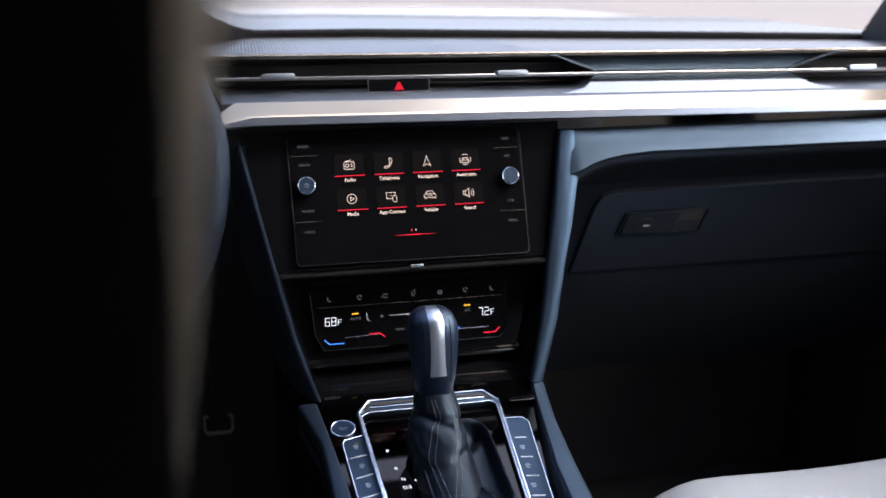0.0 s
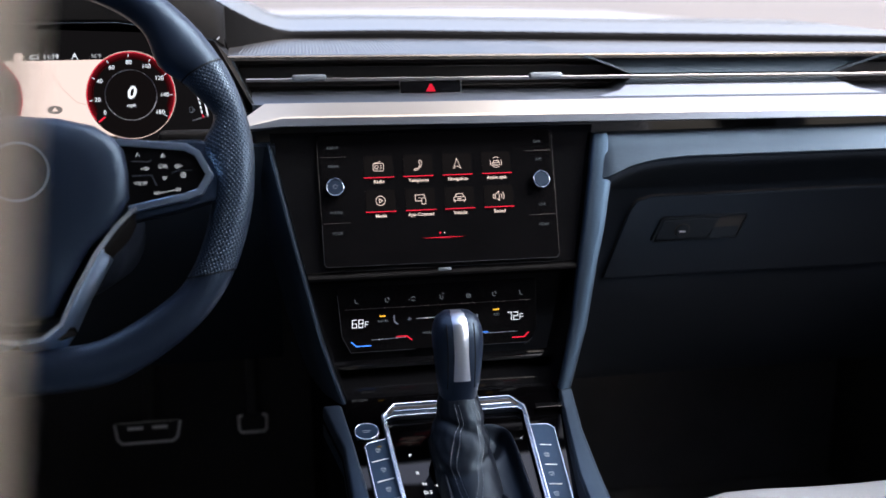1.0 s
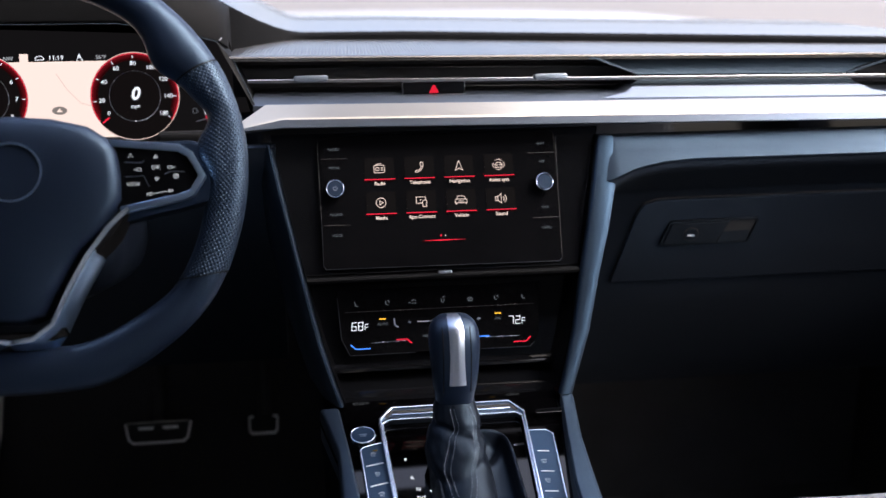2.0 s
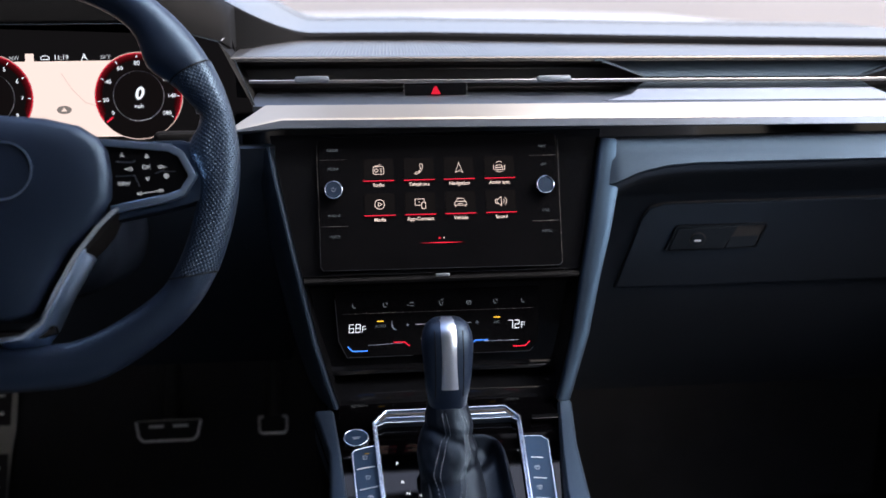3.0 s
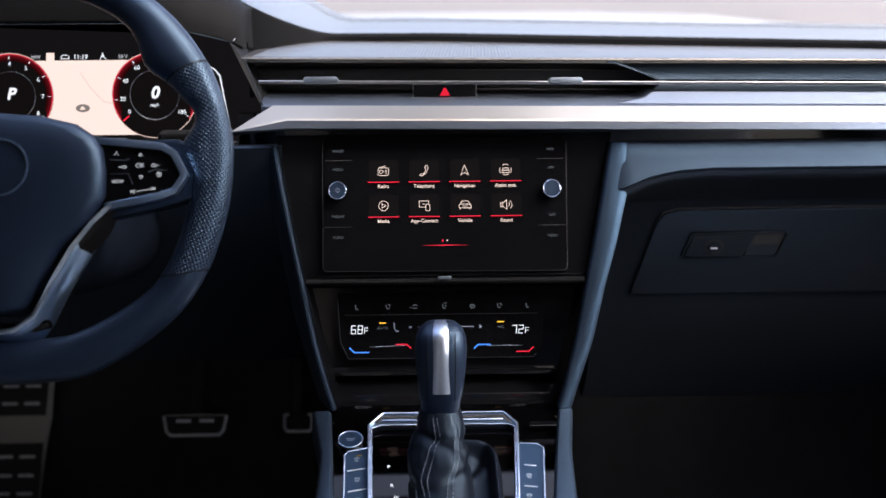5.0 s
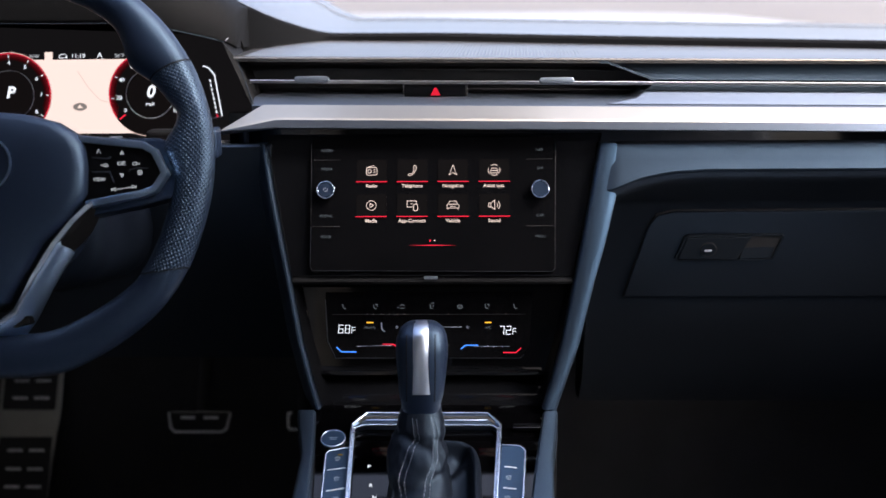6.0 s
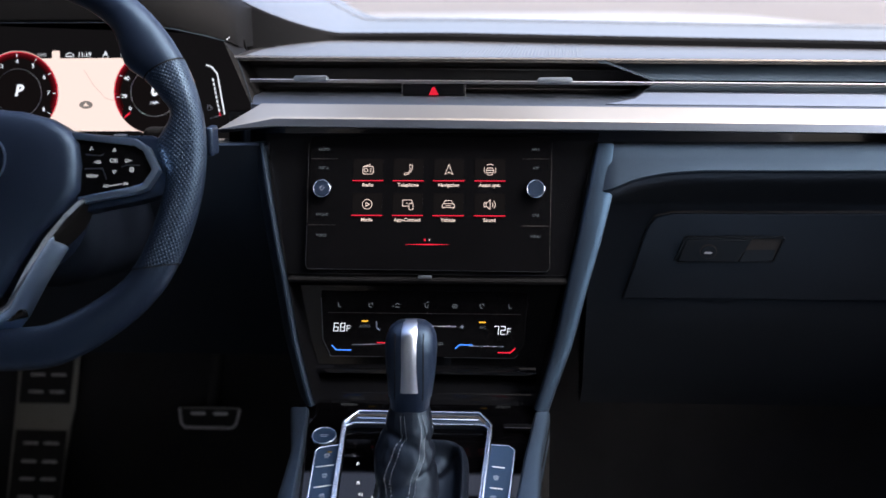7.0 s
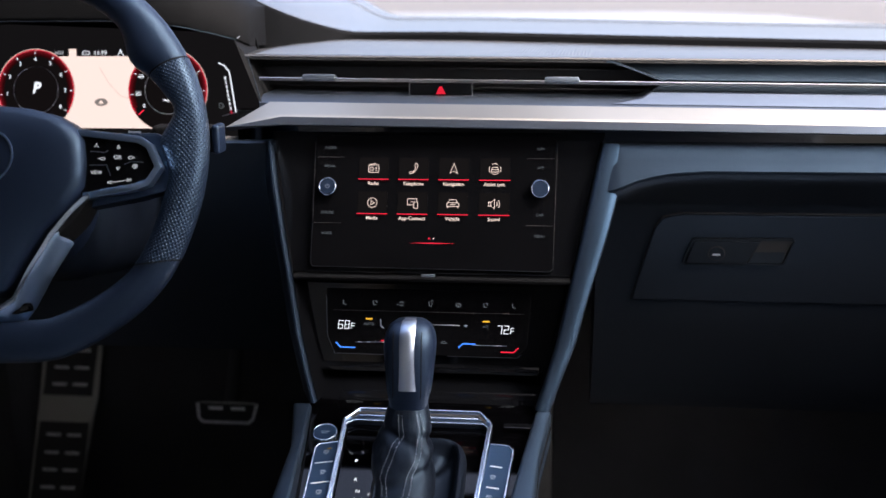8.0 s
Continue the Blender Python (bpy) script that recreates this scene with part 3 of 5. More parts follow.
part("lower_bay", plate([(-0.132, 0.05), (0.138, 0.05), (0.118, -0.044), (-0.110, -0.044)], 0.01, CF, 0.0008, -0.016), GLOSS, stack)
part("lower_ledge", soften(loft([[(x, -0.024, 0.4695), (x, -0.0305, 0.4675), (x, -0.0315, 0.464), (x, 0.0, 0.458), (x, 0.0, 0.4695)] for x in (-0.112, 0.105)]), 0.0008), GLOSS, stack)
part("cubby_lid", soften(loft([[(x, -0.012, 0.461), (x, -0.072, 0.4365), (x, -0.074, 0.43), (x, 0.03, 0.43), (x, 0.03, 0.461)] for x in (-0.112, 0.106)]), 0.001), GLOSS, stack)

# infotainment unit
unit = thing("infotainment_unit", (0, 0.0, 0.565), "black glass touch display with red-underlined app symbols and two knobs", "display")
glass = part("display", plate(rounded(0.2325, 0.1285, 0.004), 0.006, SF, 0.001, -0.0055), GLASS_BLACK, unit)
part("bright_edge", ribbon([(-0.1165, -0.022), (-0.1165, -0.0595), (-0.1140, -0.0632), (0.1125, -0.0645), (0.1150, -0.0618)], 0.0006, SF, 0.0006, 0.0003), EDGE, unit, "thin bright edge line")
part("bright_edge", ribbon([(-0.1175, 0.058), (-0.1165, -0.02)], 0.0004, SF, 0.0006, 0.0003), LINE, unit)
part("bright_edge", ribbon([(0.1178, 0.058), (0.1152, -0.0615)], 0.0004, SF, 0.0006, 0.0003), LINE, unit)


def strokes(*lines, w=0.00072, k=1.0, m=SF, cx=0.0, cy=0.0, low=0.0006):
    """Joined line drawing; a line that ends where it starts is closed."""
    out = []
    for ln in lines:
        pts = [(cx + x * k, cy + y * k) for x, y in ln]
        loop = len(pts) > 3 and math.dist(pts[0], pts[-1]) < 1e-6
        out.append(ribbon(pts[:-1] if loop else pts, w, m, 0.0002, low, loop))
    return merge(*out)


def loop(pts):
    return pts + [pts[0]]


ICON = {
    "Radio": [loop(rounded(11, 8, 1.5, 0, -0.6, 2)), loop(circle(1.9, -2.2, -0.6, 12)), [(1.8, 1), (3.6, 1)], [(1.8, -0.6), (3.6, -0.6)], [(1.8, -2.2), (3.6, -2.2)], [(-4.5, 3.6), (2.5, 5.4)]],
    "Telephone": [[(1.8, 5.4), (3.6, 5.0), (4.2, 3.0), (3.8, 0.6), (2.2, -2.4), (-0.4, -4.6), (-2.8, -5.6), (-4.2, -5.2), (-4.0, -3.6), (-2.2, -3.2), (-0.6, -3.4), (1.0, -1.6), (2.0, 0.6), (1.6, 2.0), (1.0, 3.6), (1.8, 5.4)]],
    "Navigation": [[(0, 5.6), (4, -4.8), (0, -2.4), (-4, -4.8), (0, 5.6)]],
    "Assist syst.": [[(-3.2, -2.6), (-3.2, -0.4), (-2.2, 1.8), (2.2, 1.8), (3.2, -0.4), (3.2, -2.6), (-3.2, -2.6)], [(-3.2, -0.4), (3.2, -0.4)], arc(4.6, 50, 130, 0, 0.6, 6), arc(5.4, 155, 215, 0, 0, 5), arc(5.4, -35, 25, 0, 0, 5), arc(4.6, 230, 310, 0, -0.2, 6)],
    "Media": [loop(circle(5, 0, 0, 24)), [(-1.4, 2.2), (2.4, 0), (-1.4, -2.2), (-1.4, 2.2)]],
    "App-Connect": [[(1.5, -1.8), (-5.2, -1.8), (-5.2, 4.6), (4.4, 4.6), (4.4, 1.6)], loop(rounded(4.2, 6.6, 0.9, 3.6, -2.2, 2)), [(-1.6, 1.4), (0.4, 1.4)]],
    "Vehicle": [[(-5.4, -2.6), (-5.4, 0), (-4.2, 0.8), (-2.8, 3.6), (2.8, 3.6), (4.2, 0.8), (5.4, 0), (5.4, -2.6), (-5.4, -2.6)], [(-4.2, 0.8), (4.2, 0.8)], [(-4.4, -2.8), (-4.4, -4.2)], [(4.4, -2.8), (4.4, -4.2)], [(-2.4, -1), (2.4, -1)]],
    "Sound": [[(-5.4, 2), (-3.4, 2), (-3.4, -2), (-5.4, -2), (-5.4, 2)], [(-3.2, 1.6), (0.4, 4.6), (0.4, -4.6), (-3.2, -1.6)], arc(2.6, -50, 50, 0.6, 0, 6), arc(4.8, -50, 50, 0.8, 0, 6)],
}
LX = (-0.0588, -0.0198, 0.0192, 0.0586)
for i, name in enumerate(ICON):
    cx, row = LX[i % 4], i // 4
    cy = (0.0320, -0.0014)[row]
    tile = part("app_tile", plate([(cx - 0.0145, cy - 0.0105), (cx + 0.0145, cy - 0.0105), (cx + 0.0145, cy + 0.0105), (cx - 0.0145, cy + 0.0105)], 0.0003, SF, 0, 0.0006), TILE, unit)
    part("symbol", strokes(*ICON[name], k={"Vehicle": 0.00106, "Assist syst.": 0.00104, "Sound": 0.00098}.get(name, 0.00092), w=0.00060, cx=cx, cy=cy - 0.0002, low=0.0008), WARM_WHITE, tile)
    part("underline", ribbon([(cx - 0.0150, cy - 0.0108), (cx + 0.0150, cy - 0.0108)], 0.0009, SF, 0.0003, 0.0007), RED, tile)
    part("underline_glow", ribbon([(cx - 0.0130, cy - 0.0120), (cx + 0.0130, cy - 0.0120)], 0.0012, SF, 0.0003, 0.0006), RED_TRACE, tile)
    part("caption", words(name, 0.0047, at(SF, cx, cy - 0.0150, 0.0008), bold=0.00006), WARM_WHITE, tile)
part("page_dot", plate(circle(0.0010, -0.0025, -0.0352, 12), 0.0003, SF, 0, 0.0006), RED, unit)
part("page_dot", plate(circle(0.0007, 0.0018, -0.0352, 12), 0.0003, SF, 0, 0.0006), WARM_WHITE, unit)
part("page_line", plate([(-0.022, -0.0397), (0, -0.0402), (0.022, -0.0397), (0, -0.0390)], 0.0003, SF, 0, 0.0006), RED, unit)
for sx, names in ((-1, ("RADIO", "MEDIA", "PHONE", "VOICE")), (1, ("NAV", "APP", "CAR", "MENU"))):
    for nme, v in zip(names, (0.0515, 0.0335, -0.0115, -0.0315)):
        part("key_word", words(nme, 0.0036, at(SF, sx * 0.1022, v, 0.0007)), ICE, unit)
    for v in (0.0425, -0.0215):
        part("key_divider", ribbon([(sx * 0.0890, v), (sx * 0.1150, v)], 0.0005, SF, 0.0004, 0.0004), LINE, unit)
    m = at(SF, sx * 0.1022, 0.0126)
    knob = part("knob", plate(circle(0.0083, n=40), 0.0065, m, 0.0008, 0.0), GLOSS, unit)
    part("knob_ring", soften(ribbon(circle(0.0081, n=40), 0.0011, m, 0.0014, 0.0058, True), 0.0004, 2), KNOB_METAL, knob, "chrome ring")
    part("knob_face", plate(circle(0.0074, n=32), 0.0008, m, 0.0003, 0.0058), LEATHER, knob)
    if sx < 0:
        part("power_mark", strokes(arc(1.9, 120, 420, 0, 0, 12), [(0, 0.4), (0, 2.4)], k=0.001, w=0.0004, m=m, low=0.0071), PRINT, knob)

# climate panel
clim = thing("climate_panel", (-0.004, -0.014, 0.465), "black touch climate panel with lit temperatures and slider lines", "control panel")
OUTL = [(-0.101, 0.034), (-0.0995, -0.014), (-0.092, -0.0295), (0.0885, -0.0295), (0.0975, -0.018), (0.1005, 0.034)]
part("panel_glass", plate(OUTL, 0.004, CF, 0.0008, -0.0036), GLASS_BLACK, clim)
part("bright_edge", ribbon([(-0.101, 0.027), (-0.0985, -0.0135), (-0.0905, -0.0298), (-0.0265, -0.0298)], 0.0007, CF, 0.0005, 0.0003), EDGE, clim)
part("bright_edge", ribbon([(0.02, -0.0298), (0.088, -0.0298), (0.092, -0.0262)], 0.0006, CF, 0.0005, 0.0003), EDGE, clim)
part("divider", ribbon([(-0.094, 0.0125), (0.094, 0.0125)], 0.0006, CF, 0.0004, 0.0004), LINE, clim)


def digits(text, size, m):
    """Seven-part figures with slanted strokes, as one mesh."""
    on = {"6": "acdefg", "8": "abcdefg", "7": "abc", "2": "abdeg", "F": "aefg"}
    seg = {"a": ((0, 2), (1, 2)), "b": ((1, 2), (1, 1)), "c": ((1, 1), (1, 0)), "d": ((0, 0), (1, 0)), "e": ((0, 1), (0, 0)), "f": ((0, 2), (0, 1)), "g": ((0, 1), (1, 1))}
    out, x = [], 0.0
    for ch in text:
        k = size if ch != "F" else size * 0.72
        for s in on[ch]:
            (x0, y0), (x1, y1) = seg[s]
            q = [(x + k * (a * 1.08 + b * 0.08), k * b) for a, b in ((x0, y0), (x1, y1))]
            d = Vector((q[1][0] - q[0][0], q[1][1] - q[0][1])).normalized() * 0.0003
            out.append(ribbon([(q[0][0] + d.x * 0.4 - d.x, q[0][1] - d.y), (q[1][0] + d.x, q[1][1] + d.y)], 0.00075 if ch != "F" else 0.0006, m, 0.0002, 0.0006))
        x += k * 1.68
    return merge(*out)


part("figures", digits("68F", 0.0038, at(CF, -0.0880, -0.0055)), COOL_WHITE, clim, "lit temperature figures")
part("figures", digits("72F", 0.0038, at(CF, 0.0682, -0.0068)), COOL_WHITE, clim, "lit temperature figures")
for u in (-0.0575, 0.0572):
    part("amber_mark", plate(rounded(0.0066, 0.0014, 0.0005, u, 0.0045), 0.0003, CF, 0, 0.0005), AMBER_PRINT, clim)
part("key_word", words("AUTO", 0.0038, at(CF, -0.0575, -0.0005, 0.0006)), ICE, clim)
part("key_word", words("A/C", 0.0038, at(CF, 0.0572, -0.0005, 0.0006)), ICE, clim)
part("key_word", words("MENU", 0.0034, at(CF, -0.014, -0.0145, 0.0006)), ICE, clim)
for pts, mt in (([(-0.0898, -0.0192), (-0.0850, -0.0238), (-0.0705, -0.0238)], BLUE), ([(-0.0452, -0.0164), (-0.0345, -0.0164), (-0.0297, -0.0205)], RED), ([(0.0310, -0.0212), (0.0352, -0.0174), (0.0475, -0.0174)], BLUE), ([(0.0718, -0.0245), (0.0842, -0.0245), (0.0890, -0.0200)], RED)):
    part("slider_line", ribbon(pts, 0.0012, CF, 0.0003, 0.0006), mt, clim, "glowing temperature slider line")
part("slider_rail", ribbon([(-0.07, -0.0185), (-0.036, -0.0175)], 0.0005, CF, 0.0003, 0.0005), PRINT, clim)
part("slider_rail", ribbon([(0.044, -0.0185), (0.078, -0.0185)], 0.0005, CF, 0.0003, 0.0005), PRINT, clim)
part("fan_line", ribbon([(-0.0235, 0.0002), (0.0315, 0.0002)], 0.0006, CF, 0.0003, 0.0005), PRINT_WHITE, clim)
for u, kk in ((-0.031, 1.0), (0.0375, 1.2)):
    part("fan_symbol", plate([(u + r * math.cos(a), r * math.sin(a)) for i in range(16) for a in (i * math.pi / 8,) for r in ((0.0016 if i % 4 < 2 else 0.0006) * kk,)], 0.0002, CF, 0, 0.0005), PRINT, clim)
part("airflow_symbol", strokes([(-1.6, 4), (-1.4, -2), (0.4, -4), (2.2, -4.6)], k=0.001, cx=-0.0445, cy=0.0005, m=CF, w=0.0012), PRINT, clim)
for i, u in enumerate((-0.0825, -0.0525, -0.026, 0.0025, 0.0300, 0.0560, 0.0838)):
    seat = [(-1.6, 2.6), (-1.0, -1.4), (1.6, -1.8)]
    extra = [[(1.6, 1.6), (1.6, -0.4)], [(0.4, 2.4), (2.2, 2.4), (2.2, 0.2)], [(-2.6, 0), (-1.2, 0)]]
    shape = {0: [seat], 1: [seat, extra[1]], 2: [arc(2.2, 20, 160), [(-2.2, -1.4), (2.2, -1.4)], [(-5, -0.6), (-3.2, -0.6)]], 3: [seat, [(0, 3.4), (2.6, 4.0)], extra[0]], 4: [loop(rounded(4.4, 3.4, 1, 0, 0, 2)), [(-1, -1), (1, 1)]], 5: [seat, extra[1]], 6: [seat]}[i]
    part("symbol", strokes(*shape, k=0.00095, cx=u, cy=0.0198, m=CF, w=0.0007), ICE, clim)
part("car_symbol", strokes([(-2.6, -1), (-1.6, 0.8), (1.6, 0.8), (2.6, -1), (-2.6, -1)], k=0.001, cx=0.0165, cy=-0.0165, m=CF, w=0.0005), ICE, clim)

# ---- centre console ----
console = thing("centre_console", (0, -0.25, FLOOR_Z), "piano black centre console between grey side rails", "console")
KS = 0.3


def kz(y):
    return 0.437 + KS * (y + 0.085)


KF = Matrix(((1, 0, 0, 0), (0, 1 / math.hypot(1, KS), -KS / math.hypot(1, KS), -0.085), (0, KS / math.hypot(1, KS), 1 / math.hypot(1, KS), 0.437), (0, 0, 0, 1)))
KL = math.hypot(1, KS)


def kp(x, y):
    """Console plan place (x, y) in the plate's frame."""
    return (x, (y + 0.085) * KL)


part("top_plate", plate([kp(-0.112, -0.055), kp(0.106, -0.055), kp(0.094, -0.21), kp(0.09, -0.5), kp(-0.104, -0.5), kp(-0.107, -0.21)], 0.006, KF, 0.0006, -0.0085), PLATE, console, "piano black top plate")
for s in (1, -1):
    secs, sides = [], []
    for xi, xo, y, z in ((0.1035, 0.1175, -0.0705, 0.4445), (0.094, 0.116, -0.135, 0.4325), (0.0855, 0.115, -0.2, 0.419), (0.082, 0.114, -0.30, 0.398), (0.08, 0.113, -0.52, 0.36)):
        if s < 0:
            xi, xo = xi + 0.005 + (0.0065 if y < -0.1 else 0) * min(1, (-y - 0.07) / 0.13), xo + 0.009 - (0.012 if y < -0.1 else 0)
        elif y < -0.1:
            xo -= 0.007 + 0.004 * min(1, (-y - 0.13) / 0.1)
        secs.append([(s * (xi - 0.001), y, z - 0.03), (s * xi, y, z - 0.002), (s * (xi + 0.002), y, z), (s * (xo - 0.003), y, z), (s * (xo - 0.0008), y + 0.001, z - 0.0014), (s * xo, y + 0.001, z - 0.004), (s * xo, y + 0.001, z - 0.03)])
        sides.append([(s * (xo - 0.012), y, z - 0.012), (s * (xo + 0.0004), y + 0.001, z - 0.012), (s * (xo - 0.004), y + 0.02, z - 0.12), (s * (xo - 0.006), y + 0.02, FLOOR_Z), (s * (xi + 0.004), y, FLOOR_Z)])
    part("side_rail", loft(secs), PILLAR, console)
    # sides kept apart from the rails so black can stand for their shade
    part("console_side", loft(sides), MATT, console, "side panel under the rail, blackened for its shade")
part("tunnel_side", box(-0.118, 0.118, -0.07, 0.46, FLOOR_Z, 0.428, 0.01), MATT, console)

# gear surround
sur = thing("gear_surround", (-0.005, -0.15, 0.42), "satin chrome gear lever surround with stepped far edge", "trim")
OUTER = [(-0.0620, -0.33), (-0.0735, -0.0890), (-0.0612, -0.0735), (0.0530, -0.0735), (0.0645, -0.0890), (0.0500, -0.33)]
INNER = [(0.0470, -0.33), (0.0612, -0.0945), (0.0560, -0.0903), (-0.0620, -0.0903), (-0.0702, -0.0945), (-0.0590, -0.33)]
part("frame", plate([kp(*p) for p in OUTER + INNER], 0.006, KF, 0.0011, -0.003), FRAME_METAL, sur)
part("groove", ribbon([kp(-0.066, -0.0868), kp(-0.0605, -0.0795), kp(0.0520, -0.0795), kp(0.0575, -0.0868)], 0.0030, KF, 0.0006, 0.0029), CAVITY, sur)
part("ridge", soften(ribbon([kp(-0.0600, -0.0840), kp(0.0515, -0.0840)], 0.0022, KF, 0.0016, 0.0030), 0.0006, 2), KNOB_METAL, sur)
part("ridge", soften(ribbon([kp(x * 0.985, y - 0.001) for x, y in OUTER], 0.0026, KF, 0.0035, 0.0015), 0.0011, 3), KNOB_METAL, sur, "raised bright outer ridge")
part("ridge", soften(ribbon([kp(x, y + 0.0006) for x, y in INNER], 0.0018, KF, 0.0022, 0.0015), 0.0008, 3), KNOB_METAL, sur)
# start button
start = thing("start_button", (-0.0885, -0.1035, kz(-0.1035)), "round satin metal engine start button", "button")
m = at(KF, *kp(-0.0885, -0.1035))
part("ring", soften(ribbon(circle(0.0110, n=40), 0.0013, m, 0.0030, -0.0030, True), 0.0005, 2), KNOB_METAL, start)
part("face", plate(circle(0.0103, n=40), 0.0024, m, 0.0004, -0.0030), BUTTON, start)
part("worn_print", ribbon([(-0.004, 0.0008), (0.004, 0.0008)], 0.0008, m, 0.0002, -0.0006), PRINT, start)
part("worn_print", ribbon([(-0.003, -0.0014), (0.003, -0.0014)], 0.0008, m, 0.0002, -0.0006), PRINT, start)

# button strips beside the lever
for s in (-1, 1):
    strip = thing("button_strip", (0.08 * s, -0.17, 0.40), "graphite push-button strip with a bright outline beside the lever", "buttons", "console button strips")
    if s < 0:
        q = [(-0.0925, -0.126), (-0.0895, -0.1215), (-0.0690, -0.1165), (-0.0610, -0.26), (-0.0850, -0.262)]
        div = [(-0.0905, -0.0720, -0.1455, -0.1425), (-0.0885, -0.0702, -0.1700, -0.1665), (-0.0870, -0.0685, -0.1935, -0.1900), (-0.0855, -0.0665, -0.217, -0.2135)]
    else:
        q = [(0.0640, -0.1135), (0.0800, -0.1145), (0.0850, -0.1205), (0.0735, -0.262), (0.0525, -0.262)]
        div = [(0.0640, 0.0775, -0.1405, -0.1420), (0.0622, 0.0762, -0.1655, -0.1670), (0.0600, 0.0745, -0.1890, -0.1905), (0.0580, 0.0725, -0.2125, -0.214)]
    part("bezel", plate([kp(*p) for p in q], 0.004, KF, 0.0008, -0.003), BUTTON, strip)
    part("bright_edge", soften(ribbon([kp(*p) for p in ([q[4], q[0], q[1], q[2]] if s < 0 else [q[0], q[1], q[2], q[3]])], 0.0016, KF, 0.0018, 0.0002), 0.0007, 3), KNOB_METAL, strip)
    for xa, xb, ya, yb in div:
        part("divider", ribbon([kp(xa + 0.002, ya), kp(xb - 0.001, yb)], 0.0008, KF, 0.0008, 0.0008), PRINT_WHITE, strip)
        cx, cy = (xa + xb) / 2, (ya + yb) / 2 + 0.0125
        mm = at(KF, *kp(cx, cy), 0.0011)
        if not (s > 0 and ya > -0.15):
            part("key_symbol", strokes([(-2, 1), (-1.2, 2.2), (1.2, 2.2), (2, 1), (-2, 1)], [(-2, -0.6), (2, -0.6)], [(-1.4, -2), (1.4, -2)], k=0.0011, w=0.0006, m=mm, low=0), PRINT, strip)
    if s < 0:
        part("amber_mark", plate(rounded(0.0042, 0.0011, 0.0004), 0.0003, at(KF, *kp(-0.0795, -0.1265), 0.0011), 0), DIM_AMBER, strip)
part("small_key", plate(rounded(0.026, 0.006, 0.001), 0.004, at(KF, *kp(0.0880, -0.0900)), 0.0006, -0.001), GLOSS, console, "small black key")

# gear lever
lever = thing("gear_lever", (-0.004, -0.165, 0.412), "gear lever with satin strip and stitched black leather gaiter", "gear lever")
KNOB = ((0.4665, -0.1245, -0.0070, 0.0150, 0.0150), (0.470, -0.1245, -0.0070, 0.0168, 0.0165), (0.480, -0.1235, -0.0066, 0.0182, 0.0175), (0.4815, -0.1235, -0.0066, 0.0192, 0.0182), (0.497, -0.1215, -0.0060, 0.0208, 0.0195), (0.512, -0.119, -0.0058, 0.0222, 0.0215), (0.523, -0.1165, -0.0058, 0.0228, 0.0222), (0.532, -0.115, -0.0058, 0.0218, 0.0212), (0.5385, -0.1135, -0.0058, 0.0190, 0.0185), (0.5425, -0.112, -0.0058, 0.0140, 0.0130), (0.5445, -0.111, -0.0058, 0.0060, 0.005))
secs = []
for z, cy, cx, rx, ry in KNOB:
    ring = []
    for k in range(28):
        a = 2 * math.pi * k / 28
        c, sn = math.cos(a), math.sin(a)
        ring.append((cx + rx * math.copysign(abs(c) ** 0.8, c), cy + ry * math.copysign(abs(sn) ** 0.8, sn), z))
    secs.append(ring)
part("knob", loft(secs), LEATHER, lever, "black leather knob")
stripsec = []
for z, y, hw in ((0.4890, -0.1432, 0.0080), (0.497, -0.1424, 0.0081), (0.512, -0.1414, 0.0082), (0.523, -0.1398, 0.0082), (0.532, -0.1374, 0.0081), (0.5385, -0.1335, 0.0079), (0.5425, -0.1270, 0.0077), (0.5446, -0.118, 0.0072), (0.5448, -0.109, 0.0060)):
    stripsec.append([(-0.006 - hw, y + 0.0030, z - 0.0008), (-0.006 - hw * 0.7, y + 0.0006, z), (-0.006, y, z + 0.0002), (-0.006 + hw * 0.7, y + 0.0006, z), (-0.006 + hw, y + 0.0030, z - 0.0008), (-0.006, y + 0.008, z - 0.004)])
part("metal_strip", loft(stripsec), KNOB_STRIP, lever, "satin aluminium strip down the knob", 65)


for dx in (-0.0122, 0.0122):
    line = []
    for z, cy, cx, rx, ry in KNOB[3:-2]:
        line.append((cx + dx, cy - ry * (1 - abs(dx / rx) ** 2.5) ** 0.4, z))
    part("seam", tube(line, 0.0005, 6), HOOD, lever)


def seam_angle(k):
    """Angles of the gaiter's two seams at a share of the way down."""
    ks = (0.0, 0.27, 0.36, 0.70, 1.0)
    out = []
    for row in ((-0.28, -0.12, -0.30, -0.52, -0.30), (0.62, 0.74, 0.66, 0.30, 0.00)):
        i = max(j for j in range(4) if k >= ks[j])
        u = min(1.0, (k - ks[i]) / (ks[i + 1] - ks[i]))
        u = u * u * (3 - 2 * u)
        out.append(-math.pi / 2 + row[i] + (row[i + 1] - row[i]) * u)
    return out


